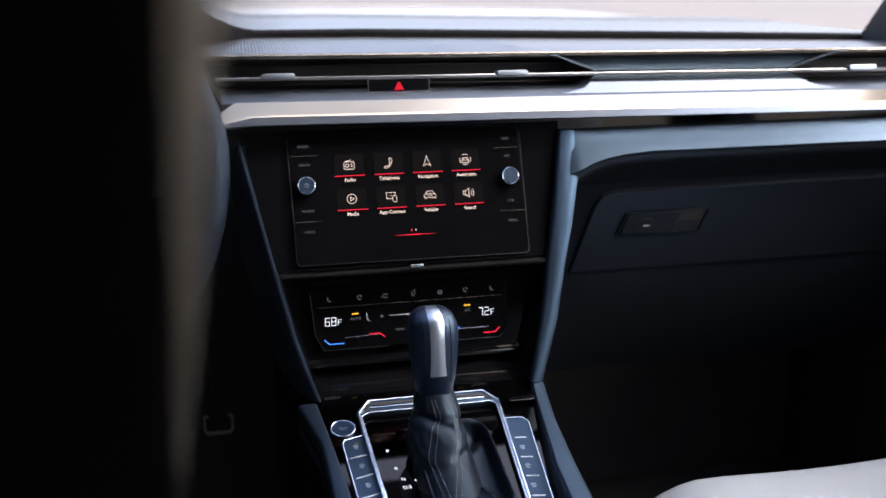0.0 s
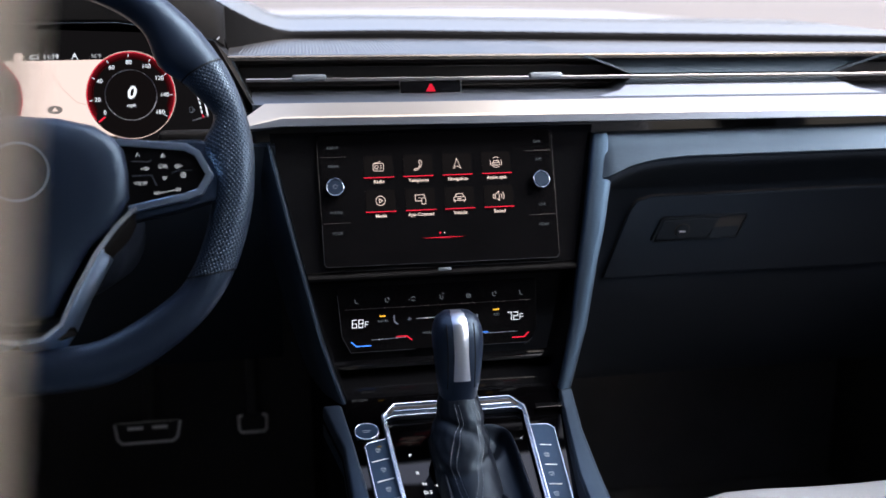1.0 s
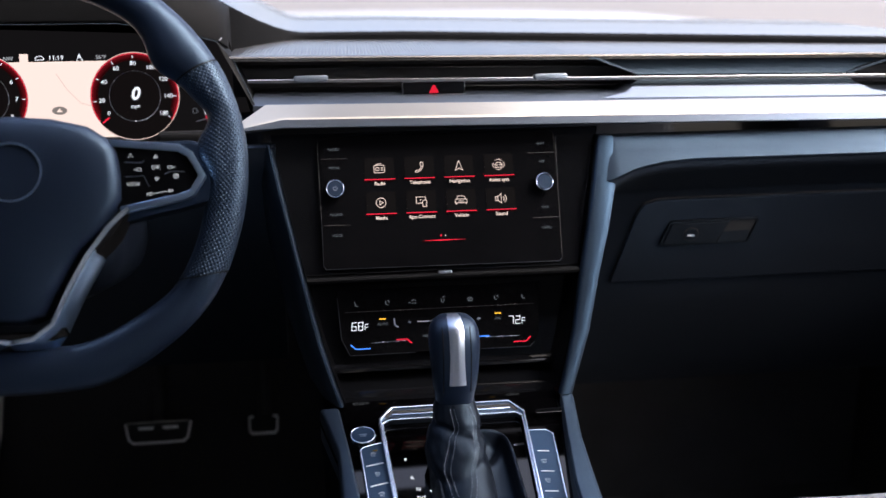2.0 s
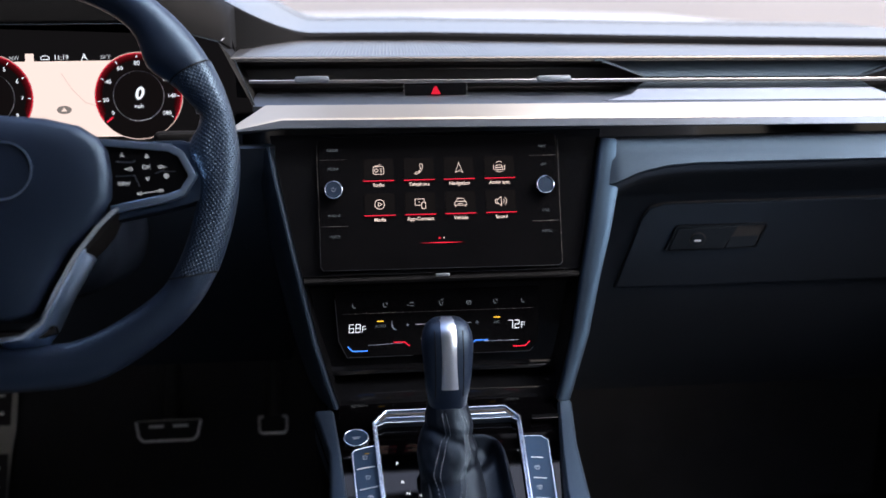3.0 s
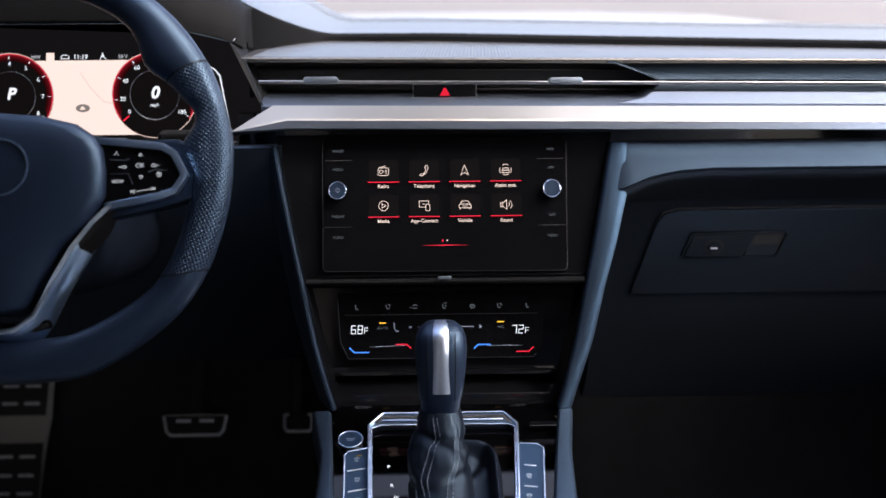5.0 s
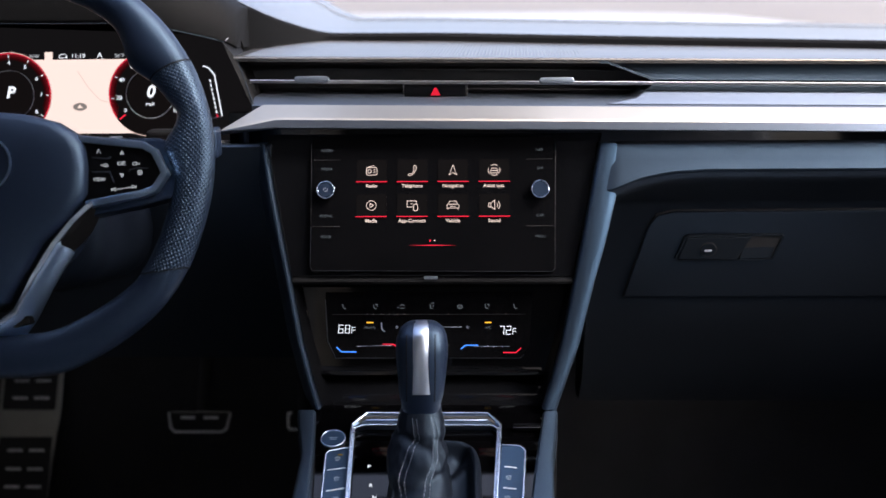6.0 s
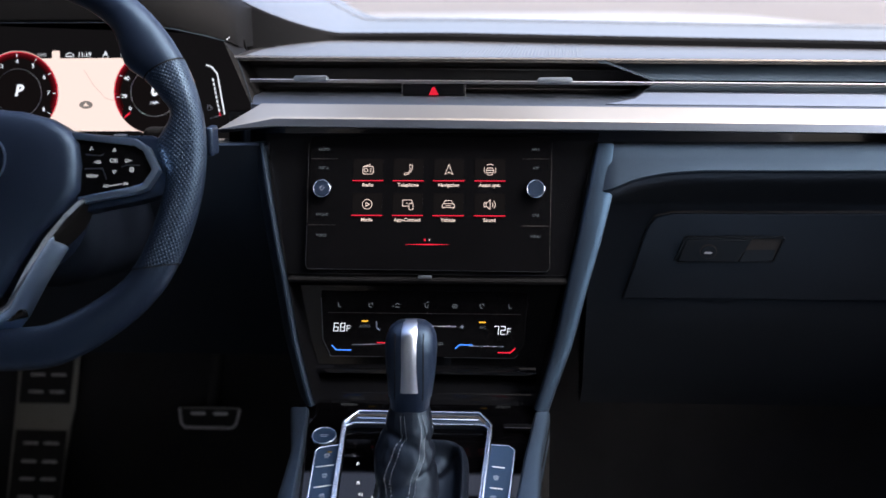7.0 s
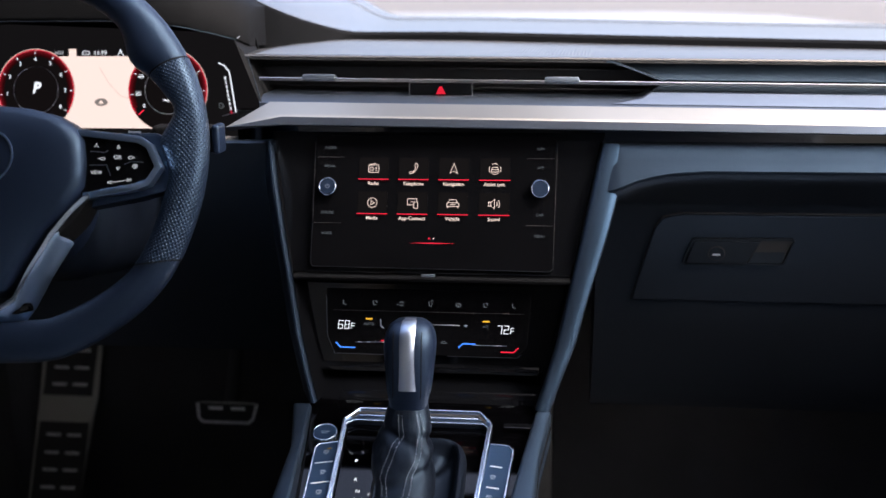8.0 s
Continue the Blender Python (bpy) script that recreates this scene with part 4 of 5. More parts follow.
def gaiter_point(a, k):
    """A place on the gaiter: angle and share of the way down."""
    z = 0.471 + (0.4045 - 0.471) * k
    cx = -0.007 + 0.0006 * k
    cy = -0.1250 - 0.045 * k
    rx = 0.0172 + 0.0085 * min(1, k * 1.5) ** 0.9 + 0.022 * max(0, k - 0.7) ** 1.5
    ry = 0.0160 + 0.0060 * min(1, k * 1.9) ** 0.8 + 0.030 * k ** 3
    if math.cos(a) < 0:
        rx += 0.0060 * math.exp(-((k - 0.5) / 0.24) ** 2)
    w = math.sin(min(1, k * 1.15) * math.pi) ** 0.7
    fold = -0.0034 * math.exp(-((k - 0.31 - 0.10 * math.sin(a + 1.9)) / 0.045) ** 2) * max(0.0, -math.sin(a)) ** 2
    for s0 in seam_angle(k):
        fold -= 0.0005 * math.exp(-((a - s0) / 0.05) ** 2)
    fold += w * (0.0008 * math.sin(2 * a + 7 * k + 0.6) - 0.0022 * math.exp(-((k - 0.30 - 0.05 * math.sin(a + 1.2)) / 0.055) ** 2) - 0.0030 * math.exp(-((k - 0.72 + 0.10 * math.cos(a)) / 0.06) ** 2) + 0.0014 * noise.noise(Vector((3 * math.cos(a), 3 * math.sin(a), 9 * k))))
    return Vector((cx + (rx + fold) * math.cos(a), cy + (ry + fold) * math.sin(a), z))


part("gaiter", loft([[gaiter_point(2 * math.pi * i / 110 - math.pi, k / 56) for i in range(110)] for k in range(57)]), HIDE, lever, "creased black leather gaiter")
out = []
for seam, off in ((0, -0.095), (0, 0.095), (1, -0.095), (1, 0.095)):
    for i in range(30):
        k = 0.05 + i * 0.0314
        p, q2 = (gaiter_point(seam_angle(kk)[seam] + off, kk) for kk in (k, k + 0.0180))
        axis = Vector((-0.007 + 0.0006 * k, -0.125 - 0.045 * k, p.z))
        push = (p - axis).normalized() * 0.0004
        out.append(tube([p + push, (p + q2) / 2 + push * 1.4, q2 + push], 0.00021, 5))
part("stitching", merge(*out), THREAD, lever, "pale grey double stitching")


def skirt_point(a, s):
    """A place on the leather boot round the lever's foot: angle and share of the way out."""
    c, sn = math.cos(a), math.sin(a)
    sq = 0.30
    px = 0.0060 + s * 0.0400 * math.copysign(abs(c) ** sq, c) - 0.004 * s * sn
    py = -0.1750 + s * 0.0640 * math.copysign(abs(sn) ** sq, sn)
    rim = math.exp(-((s - 0.86) / 0.10) ** 2)
    lift = 0.0110 * rim + 0.0020 + 0.0016 * math.sin(5 * a) * s * (1 - s) * 4
    lift += 0.004 * s * (1 - s) * noise.noise(Vector((2.2 * c, 2.2 * sn, 3 * s))) - (0.004 if s > 0.985 else 0)
    return KF @ Vector((*kp(px, py), lift - 0.002))


part("gaiter_skirt", loft([[skirt_point(2 * math.pi * i / 96, min(1.0, s / 30)) for i in range(96)] for s in range(30, 5, -1)]), HIDE, lever, "slack black leather boot in the lever's gate", 60)
for txt, x, y in (("P", -0.0530, -0.1375), ("R", -0.0495, -0.1600), ("N", -0.0455, -0.1735), ("D/S", -0.0440, -0.1835), ("+", -0.0350, -0.1765), ("-", -0.0335, -0.1850)):
    part("gate_letter", words(txt, 0.0052, at(KF, *kp(x, y), -0.0021)), GATE_TEXT, console)

# ---- instrument cluster ----
cluster = thing("instrument_cluster", (-0.373, 0.12, 0.67), "digital instrument cluster with two red-ringed dials and a pale map", "display")
IF = plane_at(-0.374, 0.1195, 0.7205, 0.2)
part("display", plate([(-0.19, -0.065), (0.185, -0.065), (0.19, -0.02), (0.17, 0.06), (-0.19, 0.075)], 0.004, IF, 0, -0.0045), LCD, cluster)
mp = part("map", plate([(-0.066, -0.041), (0.066, -0.041), (0.066, 0.0365), (-0.066, 0.0365)], 0.0003, IF, 0, 0.0002), MAP, cluster, "glowing pale peach map")
part("road_line", ribbon([(-0.002, 0.024), (0.008, 0.008), (0.021, -0.006), (0.035, -0.010)], 0.0010, IF, 0.0002, 0.0005), MAP_ROAD, mp)
part("position_mark", plate([(0.0 + 0.0075 * math.cos(a * math.pi / 8) - 0.0005, -0.013 + 0.0042 * math.sin(a * math.pi / 8)) for a in range(16)], 0.0002, IF, 0, 0.0006), MAP_MARK, mp)
part("arrow", plate([(-0.0035, -0.0145), (0.0025, -0.0145), (-0.0005, -0.0105)], 0.0002, IF, 0, 0.0009), WARM_WHITE, mp)
for s, labels in ((-1, ["1", "2", "3", "4", "5", "6", "7", "8"]), (1, ["20", "40", "60", "80", "100", "120", "140", "180"])):
    m = at(IF, 0.0745 * s, 0.0)
    dial = part("dial", plate(circle(0.0445, n=56), 0.0004, m, 0, 0.0006), DIAL, cluster, "dark round dial with a red rim")
    part("rim_glow", ribbon(arc(0.0417, -28, 212, n=40), 0.0020, m, 0.0002, 0.0011), RED_DIM, dial)
    part("rim_glow", ribbon(arc(0.0397, -24, 208, n=40), 0.0020, m, 0.0002, 0.0011), RED_FAINT, dial)
    part("rim_glow", ribbon(arc(0.0377, -20, 204, n=40), 0.0020, m, 0.0002, 0.0011), RED_TRACE, dial)
    part("rim_line", ribbon(arc(0.0432, -35, 215, n=44), 0.0009, m, 0.0002, 0.0013), RED, dial)
    part("outer_line", ribbon(circle(0.0443, n=56), 0.0007, m, 0.0002, 0.0012, True), MAP_ROAD, dial)
    part("inner_ring", ribbon(circle(0.0255, n=48), 0.0006, m, 0.0002, 0.0012, True), PRINT_WHITE, dial)
    n = len(labels)
    for i, tx in enumerate(labels):
        a = radians((187, 154, 122, 91, 60, 30, -1, -33)[i])
        part("number", words(tx, 0.0062, at(m, 0.0332 * math.cos(a), 0.0332 * math.sin(a), 0.0012)), COOL_WHITE, dial)
        part("tick", ribbon([(0.0385 * math.cos(a), 0.0385 * math.sin(a)), (0.0415 * math.cos(a), 0.0415 * math.sin(a))], 0.0007, m, 0.0002, 0.0014), COOL_WHITE, dial)
    part("reading", words("P" if s < 0 else "0", 0.0175 if s > 0 else 0.0165, at(m, 0, 0.002, 0.0012), bold=0.0005, slant=0.22), COOL_WHITE, dial)
    if s > 0:
        part("unit_word", words("mph", 0.0052, at(m, 0, -0.0105, 0.0012)), COOL_WHITE, dial)
        part("needle", ribbon([(0.034 * math.cos(radians(219)), 0.034 * math.sin(radians(219))), (0.0425 * math.cos(radians(219)), 0.0425 * math.sin(radians(219)))], 0.0016, m, 0.0002, 0.0015), RED, dial)
        part("zero_mark", words("0", 0.006, at(m, 0.0315 * math.cos(radians(213)), 0.0315 * math.sin(radians(213)), 0.0012)), COOL_WHITE, dial)
for tx, u in (("NW", -0.048), ("11:19", -0.0015), ("56\u00b0F", 0.0425)):
    part("status_word", words(tx, 0.0068 if ":" in tx else 0.0055, at(IF, u, 0.0400, 0.0004)), COOL_WHITE if ":" in tx else GREY_TEXT, cluster)
part("status_mark", plate([(-0.037, 0.0362), (-0.0285, 0.0362), (-0.0285, 0.0445), (-0.037, 0.0445)], 0.0002, IF, 0, 0.0004), MAP, cluster)
part("status_symbol", strokes([(-4, -1.6), (-4, 0.6), (-2, 2), (2, 2), (4, 0.6), (4, -1.6), (-4, -1.6)], k=0.001, cx=-0.0175, cy=0.0400, m=IF, low=0.0004), COOL_WHITE, cluster)
part("status_symbol", strokes([(-3, -3), (0, 3.4), (3, -3)], [(-1.4, 0), (1.4, 0)], [(0, 3.4), (0, 1)], k=0.001, cx=0.0215, cy=0.0400, m=IF, low=0.0004), COOL_WHITE, cluster)
part("trip_bar", ribbon([(0.030, -0.0455), (0.044, -0.0455)], 0.003, IF, 0.0002, 0.0004), PRINT, cluster)
fu = [(0.1305, 0.0290), (0.1365, 0.0265), (0.1425, 0.0195), (0.1500, -0.0235), (0.1345, -0.0275)]
part("fuel_outline", ribbon(fu[:4], 0.0014, IF, 0.0003, 0.0004), COOL_WHITE, cluster)
part("fuel_outline", ribbon(fu[3:], 0.0011, IF, 0.0003, 0.0004), PRINT_WHITE, cluster)
for i in range(9):
    k = i / 8
    part("fuel_segment", ribbon([(0.1375 + 0.0072 * k, 0.0145 - 0.0365 * k), (0.1382 + 0.0072 * k, 0.0115 - 0.0365 * k)], 0.0015, IF, 0.0003, 0.0004), RED if i == 8 else COOL_WHITE, cluster)
part("fuel_symbol", strokes(loop(rounded(3.4, 5, 0.6, 0, 0, 2)), [(1.7, 1), (3.2, 0.4), (3.2, -2)], k=0.001, cx=0.1335, cy=-0.0165, m=IF, w=0.0008, low=0.0004), PRINT_WHITE, cluster)
# binnacle round it
bin_ = thing("cluster_hood", (-0.375, 0.1, 0.78), "black moulded hood over the instrument cluster", "hood")
lip = [(-0.58, 0.772), (-0.54, 0.788), (-0.45, 0.7965), (-0.30, 0.7960), (-0.255, 0.7890), (-0.228, 0.7810), (-0.2105, 0.7750), (-0.203, 0.7690)]
secs = []
for x, z in lip:
    k = min(1, max(0, (x + 0.21) / -0.06))
    yf = 0.088 - 0.040 * k
    if x > -0.21:
        yf = 0.105
    top = max(z + 0.006, min(ridge(x) + 0.03 * k, 0.86))
    yb = max(0.16, ridge_y(x) + 0.006)
    secs.append([(x, yb, z - 0.004), (x, yf + 0.003, z - 0.001), (x, yf, z + 0.001), (x, yf - 0.001, z + 0.004), (x, yf + 0.002, z + (top - z) * 0.75), (x, min(yf + 0.02, yb - 0.001), top), (x, yb, top - 0.002)])
part("hood", loft(secs), HOOD, bin_)
# thin paler tube draws the highlight along the lower lip
part("hood_lip_glint", tube([(x, 0.0875 - 0.040 * min(1, max(0, (x + 0.21) / -0.06)), z) for x, z in lip[1:7]], 0.00045, 6), SOFT, bin_)
part("side_cheek", loft([[(-0.212, 0.084, 0.7750), (-0.1985, 0.078, 0.7600), (-0.1975, 0.135, 0.7600), (-0.209, 0.135, 0.7750)], [(-0.178, 0.048, 0.7150), (-0.1755, 0.048, 0.7150), (-0.1750, 0.135, 0.7150), (-0.188, 0.135, 0.7150)]]), HOOD, bin_)
# small metal tube placed as the glint on the hood's corner
part("corner_glint", tube([(-0.2095, 0.086, 0.7765), (-0.207, 0.089, 0.7790)], 0.0006, 8), EDGE, bin_)
part("vent_edge", tube([(-0.1965, 0.0765, 0.7590), (-0.186, 0.062, 0.7370), (-0.1765, 0.0475, 0.7165)], 0.0004, 6), SOFT, bin_)
part("back_panel", plate([(-0.21, -0.09), (0.185, -0.09), (0.19, -0.03), (0.155, 0.062), (-0.21, 0.072)], 0.003, IF, 0, -0.012), CAVITY, bin_)
part("apron", loft([[(x, 0.115, 0.668), (x, 0.045, 0.682), (x, 0.045, 0.676), (x, 0.115, 0.66)] for x in (-0.60, -0.178)]), SOFT_DARK, bin_)

# ---- steering wheel ----
wheel = thing("steering_wheel", (-0.372, -0.10, 0.66), "black leather flat-bottomed steering wheel with satin spokes and perforated grips", "steering wheel")
WF = plane_at(-0.362, -0.127, 0.690, 0.38)


def rim_centre(a):
    u, v = 0.1684 * math.cos(a), 0.1684 * math.sin(a)
    deg = math.degrees(math.atan2(v, abs(u)))
    out = 1 + 0.026 * math.exp(-((deg + 37) / 14) ** 2)
    u, v = u * out, v * out
    fl = -0.1630
    if v < fl + 0.008:
        v = fl + 0.008 - 0.008 * (1 - math.exp((v - fl - 0.008) / 0.008))
    return Vector((u, v, -0.010))


def rim_piece(a0, a1, n, grow=0.0, thumb=False):
    secs = []
    for i in range(n + 1):
        turn = a0 + (a1 - a0) * i / n
        ring = []
        for k in range(22):
            b = 2 * math.pi * k / 22
            # the lower seams run lower on the inner side of the rim
            under = (turn + 30) if turn < 90 else (turn - 210 if turn < 270 else turn - 330)
            lean = 9.2 * (1 - math.cos(b)) / 2 * math.exp(-(under / 12) ** 2)
            a = radians(turn + lean if 90 < turn < 270 else turn - lean)
            c = rim_centre(a)
            d = Vector((c.x, c.y, 0)).normalized()
            rad = 0.0157 + 0.0026 * min(1.0, max(0.0, (-c.y - 0.110) / 0.045)) + grow
            dep = 0.0150 + grow
            shift = 0.0
            if thumb:
                bulge = math.exp(-((c.y - 0.012) / 0.018) ** 2)
                rad += 0.0060 * bulge
                shift = -0.0055 * bulge
            rest = math.exp(-((math.degrees(math.atan2(c.y, abs(c.x))) - 37) / 9) ** 2)
            notch = math.exp(-((math.degrees(math.atan2(c.y, abs(c.x))) - 15) / 5) ** 2)
            rad += 0.0070 * rest - 0.0034 * notch
            shift += 0.0034 * notch - 0.0070 * rest
            ring.append(WF @ (c + d * (shift + rad * math.cos(b)) + Vector((0, 0, dep * math.sin(b)))))
        secs.append(ring)
    bm = loft(secs)
    # stitch-sized lattice for the perforation, about 3 mm apart and turned by 45 degrees
    uv = bm.loops.layers.uv.new("lattice")
    inv = WF.inverted()
    for f in bm.faces:
        mid = inv @ f.calc_center_median()
        for lp in f.loops:
            p = inv @ lp.vert.co
            a = math.atan2(p.y, p.x)
            if a - math.atan2(mid.y, mid.x) > math.pi:
                a -= 2 * math.pi
            elif a - math.atan2(mid.y, mid.x) < -math.pi:
                a += 2 * math.pi
            c = rim_centre(a)
            b = math.atan2(p.z - c.z, math.hypot(p.x, p.y) - c.length)
            mb = math.atan2(mid.z - c.z, math.hypot(mid.x, mid.y) - c.length)
            if b - mb > math.pi:
                b -= 2 * math.pi
            elif b - mb < -math.pi:
                b += 2 * math.pi
            s, t = a * 0.1765 / 0.0031, b * 0.0175 / 0.0031
            lp[uv].uv = ((s + t) * 0.7071, (s - t) * 0.7071)
    return bm


part("rim_top", rim_piece(28.5, 151.5, 40), LEATHER, wheel, "smooth black leather upper rim")
part("rim_bottom", rim_piece(208, 332, 46), LEATHER, wheel, "smooth black leather lower rim")
part("grip", rim_piece(-28, 28.5, 26, 0.0006, True), PERFORATED, wheel, "perforated black leather grip")
part("grip", rim_piece(151.5, 208, 26, 0.0006, True), PERFORATED, wheel, "perforated black leather grip")
for a in (28.5, 151.5, 208.0, 332.0):
    part("seam", rim_piece(a - 0.22, a + 0.22, 2, 0.0009), HOOD, wheel)
half = [(0.0, 0.0405), (0.044, 0.0375), (0.070, 0.0310), (0.086, 0.0200), (0.0925, 0.0100), (0.0955, -0.0080), (0.0955, -0.0290), (0.084, -0.0490), (0.063, -0.0680), (0.048, -0.094), (0.034, -0.119), (0.020, -0.124)]
pad_outline = [(max(0.0, u - 0.010), v) for u, v in half]
pad_outline += [(-u, v) for u, v in reversed(pad_outline[1:])]
secs = []
for k, h in ((1.0, -0.020), (1.0, 0.008), (0.985, 0.0145), (0.955, 0.0185), (0.88, 0.0215), (0.7, 0.0245), (0.4, 0.0265), (0.1, 0.027)):
    secs.append([WF @ Vector((u * k, -0.03 + (v + 0.03) * k, h)) for u, v in pad_outline])
part("airbag_pad", loft(secs), LEATHER, wheel, "smooth dark airbag cover")
lm = at(WF, 0.0050, -0.0076, 0.0)
part("emblem", plate(circle(0.0228, n=48), 0.003, lm, 0.001, 0.0235), LEATHER, wheel, "plain round emblem")
part("emblem_ring", ribbon(circle(0.0228, n=48), 0.0016, lm, 0.002, 0.0255, True), SPOKE, wheel)
part("pad_mark", ribbon([(0.060, 0.002), (0.066, 0.0018)], 0.001, WF, 0.0004, 0.0225), SOFT, wheel)
for s in (1, -1):
    sp = lambda pts: [((u - 0.010) * s, v) for u, v in pts]
    order = (lambda p: p) if s > 0 else (lambda p: list(reversed(p)))
    part("spoke_core", plate(order(sp([(0.060, 0.020), (0.150, 0.020), (0.166, 0.014), (0.166, -0.030), (0.140, -0.037), (0.095, -0.046), (0.06, -0.05)])), 0.018, WF, 0.003, -0.0185), LEATHER, wheel)
    field = part("key_field", plate(order(sp([(0.088, 0.0150), (0.140, 0.0095), (0.1475, 0.0050), (0.1565, -0.0115), (0.1490, -0.0235), (0.138, -0.0270), (0.090, -0.0360)])), 0.006, WF, 0.0008, 0.0030), GLOSS, wheel, "piano black key field")
    path = [(0.086, 0.0172), (0.1405, 0.0116), (0.1495, 0.0060), (0.1588, -0.0120), (0.1505, -0.0255), (0.1395, -0.0292), (0.0945, -0.0378)]
    part("spoke_frame", soften(ribbon(order(sp(path)), 0.0056, WF, 0.010, 0.0015), 0.0012, 2), SPOKE, wheel, "satin silver spoke frame")
    arm = [(0.1020, -0.0368), (0.0965, -0.0412), (0.0860, -0.0515), (0.0700, -0.0720), (0.0545, -0.0995), (0.0420, -0.1262), (0.0270, -0.1370), (0.010, -0.1390)]
    edge = order(sp(arm))
    # black piece that paints the shade on the spoke's upper end
    root = []
    for (u0, v0), grow in zip(order(sp([(0.0985, -0.0400), (0.0930, -0.0450), (0.0860, -0.0525), (0.0780, -0.0620), (0.0705, -0.0720)])), (0.2, 0.6, 1.0, 1.0, 0.7)):
        root.append([WF @ Vector(p) for p in ((u0 - 0.002 * s, v0 + 0.001, 0.002), (u0, v0, 0.0082), (u0 + 0.0030 * s * grow, v0 - 0.0020 * grow, 0.0075), (u0 + 0.0070 * s * grow, v0 - 0.0052 * grow, -0.012), (u0, v0, -0.014))])
    part("spoke_root_shade", loft(root), HOOD, wheel, "upper end of the lower spoke, blackened for its shade")
    arm = [(0.0735, -0.0660), (0.0715, -0.0695)] + arm[3:]
    face = order(sp(arm))
    back_ = order(sp([(u + (0.0036 if i else 0.0005), v - (0.0030 if i else 0.0002)) for i, (u, v) in enumerate(arm[:-2])] + [(0.034, -0.1455), (0.010, -0.1475)]))
    secs = []
    for i, ((u0, v0), (u1, v1)) in enumerate(zip(face, back_)):
        if i == 0:
            secs.append([WF @ Vector((u0 + a * s, v0 + b, h)) for a, b, h in ((-0.0012, 0.0008, 0.004), (-0.0010, 0.0008, 0.0090), (0.0002, 0.0002, 0.0095), (0.0008, -0.0004, 0.0085), (0.0008, -0.0006, 0.004), (-0.0004, 0.0, 0.003))])
            continue
        secs.append([WF @ Vector(p) for p in ((u0 - 0.0032 * s, v0 + 0.001, 0.004), (u0 - 0.0028 * s, v0 + 0.001, 0.0105), (u0 + 0.0008 * s, v0 - 0.0006, 0.0115), (u0 + 0.0028 * s, v0 - 0.0018, 0.0095), (u1 + 0.0032 * s, v1 - 0.0025, -0.014), (u1 - 0.003 * s, v1, -0.016))])
    part("spoke_arm", loft(secs), SPOKE, wheel, "satin silver lower spoke")
    # lighter metal ribbon puts the highlight on the spoke's inner edge
    part("spoke_edge", soften(ribbon([(u - 0.0010 * s, v + 0.0002) for u, v in edge], 0.0042, WF, 0.0040, 0.0084), 0.0008, 2), KNOB_METAL, wheel, "inner edge of the lower spoke in lighter metal for its highlight")
    if s > 0:
        for tx, u, v, sz in (("OK", 0.1225, -0.0040, 0.0050), ("VIEW", 0.1045, -0.0172, 0.0042)):
            part("key_word", words(tx, sz, at(WF, u - 0.010, v, 0.0092)), GREY_TEXT, field)
        for shape, u, v in (([[(-1.6, -1.2), (1.6, -1.2), (0, 1.6), (-1.6, -1.2)]], 0.1225, 0.0050), ([[(-1.6, 1.2), (1.6, 1.2), (0, -1.6), (-1.6, 1.2)]], 0.1232, -0.0135), ([loop(rounded(4, 2.4, 1, -1, 0, 2)), [(1.4, 0), (4, 0)]], 0.1345, -0.0040), ([loop(rounded(4, 2.4, 1, 1, 0, 2)), [(-4, 0), (-1.4, 0)]], 0.1085, -0.0052), ([loop(circle(2.2, 0, 0, 10)), [(-2, 0.8), (2, 0.8)], [(0, 0.8), (0, -2)]], 0.1380, -0.0115), ([[(-2, -2), (0, 0.4), (0, 2)], [(1, -1), (2, -2)]], 0.1030, 0.0065), ([[(-11.6, 0.6), (-11.6, -2.2)], [(-8.0, 0.8), (-11.0, -0.8), (-8.0, -2.2), (-8.0, 0.8)], [(-6.6, -0.6), (7.0, 1.4)], [(8.4, 3.2), (11.2, 1.9), (8.4, 0.4), (8.4, 3.2)], [(11.8, 3.2), (11.8, 0.4)]], 0.1250, -0.0248)):
            part("key_symbol", strokes(*shape, k=0.00085, cx=u - 0.010, cy=v, m=WF, w=0.00055, low=0.0090), GREY_TEXT, field)
        # pale strokes that paint the glints along the key gaps
        for pts in ([(0.098, 0.0012), (0.111, 0.0002), (0.1135, 0.002)], [(0.098, -0.0108), (0.113, -0.0105), (0.117, -0.0195)], [(0.129, -0.0095), (0.134, -0.0075), (0.145, -0.0080)]):
            part("key_glint", ribbon([(u - 0.010, v) for u, v in pts], 0.0005, WF, 0.0003, 0.0089), TAB, field)
part("lower_bezel", soften(ribbon([(-0.040, -0.131), (-0.030, -0.134), (0.030, -0.134), (0.040, -0.131)], 0.007, WF, 0.010, -0.006), 0.002), GLOSS, wheel)
part("hub", plate(circle(0.06, 0, -0.03, 32), 0.07, WF, 0.004, -0.09), LEATHER, wheel)
column = thing("steering_column", (-0.372, 0.0, 0.6), "dark plastic steering column shroud", "column")
secs = []
for y, k, zc in ((-0.078, 0.55, 0.622), (-0.074, 0.80, 0.622), (-0.064, 0.95, 0.621), (-0.045, 1.0, 0.618), (0.06, 1.08, 0.605)):
    secs.append([(-0.366 + 0.072 * k * math.copysign(abs(math.cos(q)) ** 0.75, math.cos(q)), y, zc + 0.066 * k * math.copysign(abs(math.sin(q)) ** 0.75, math.sin(q))) for q in (2 * math.pi * i / 32 for i in range(32))])
part("shroud", loft(secs), HIDE, column)
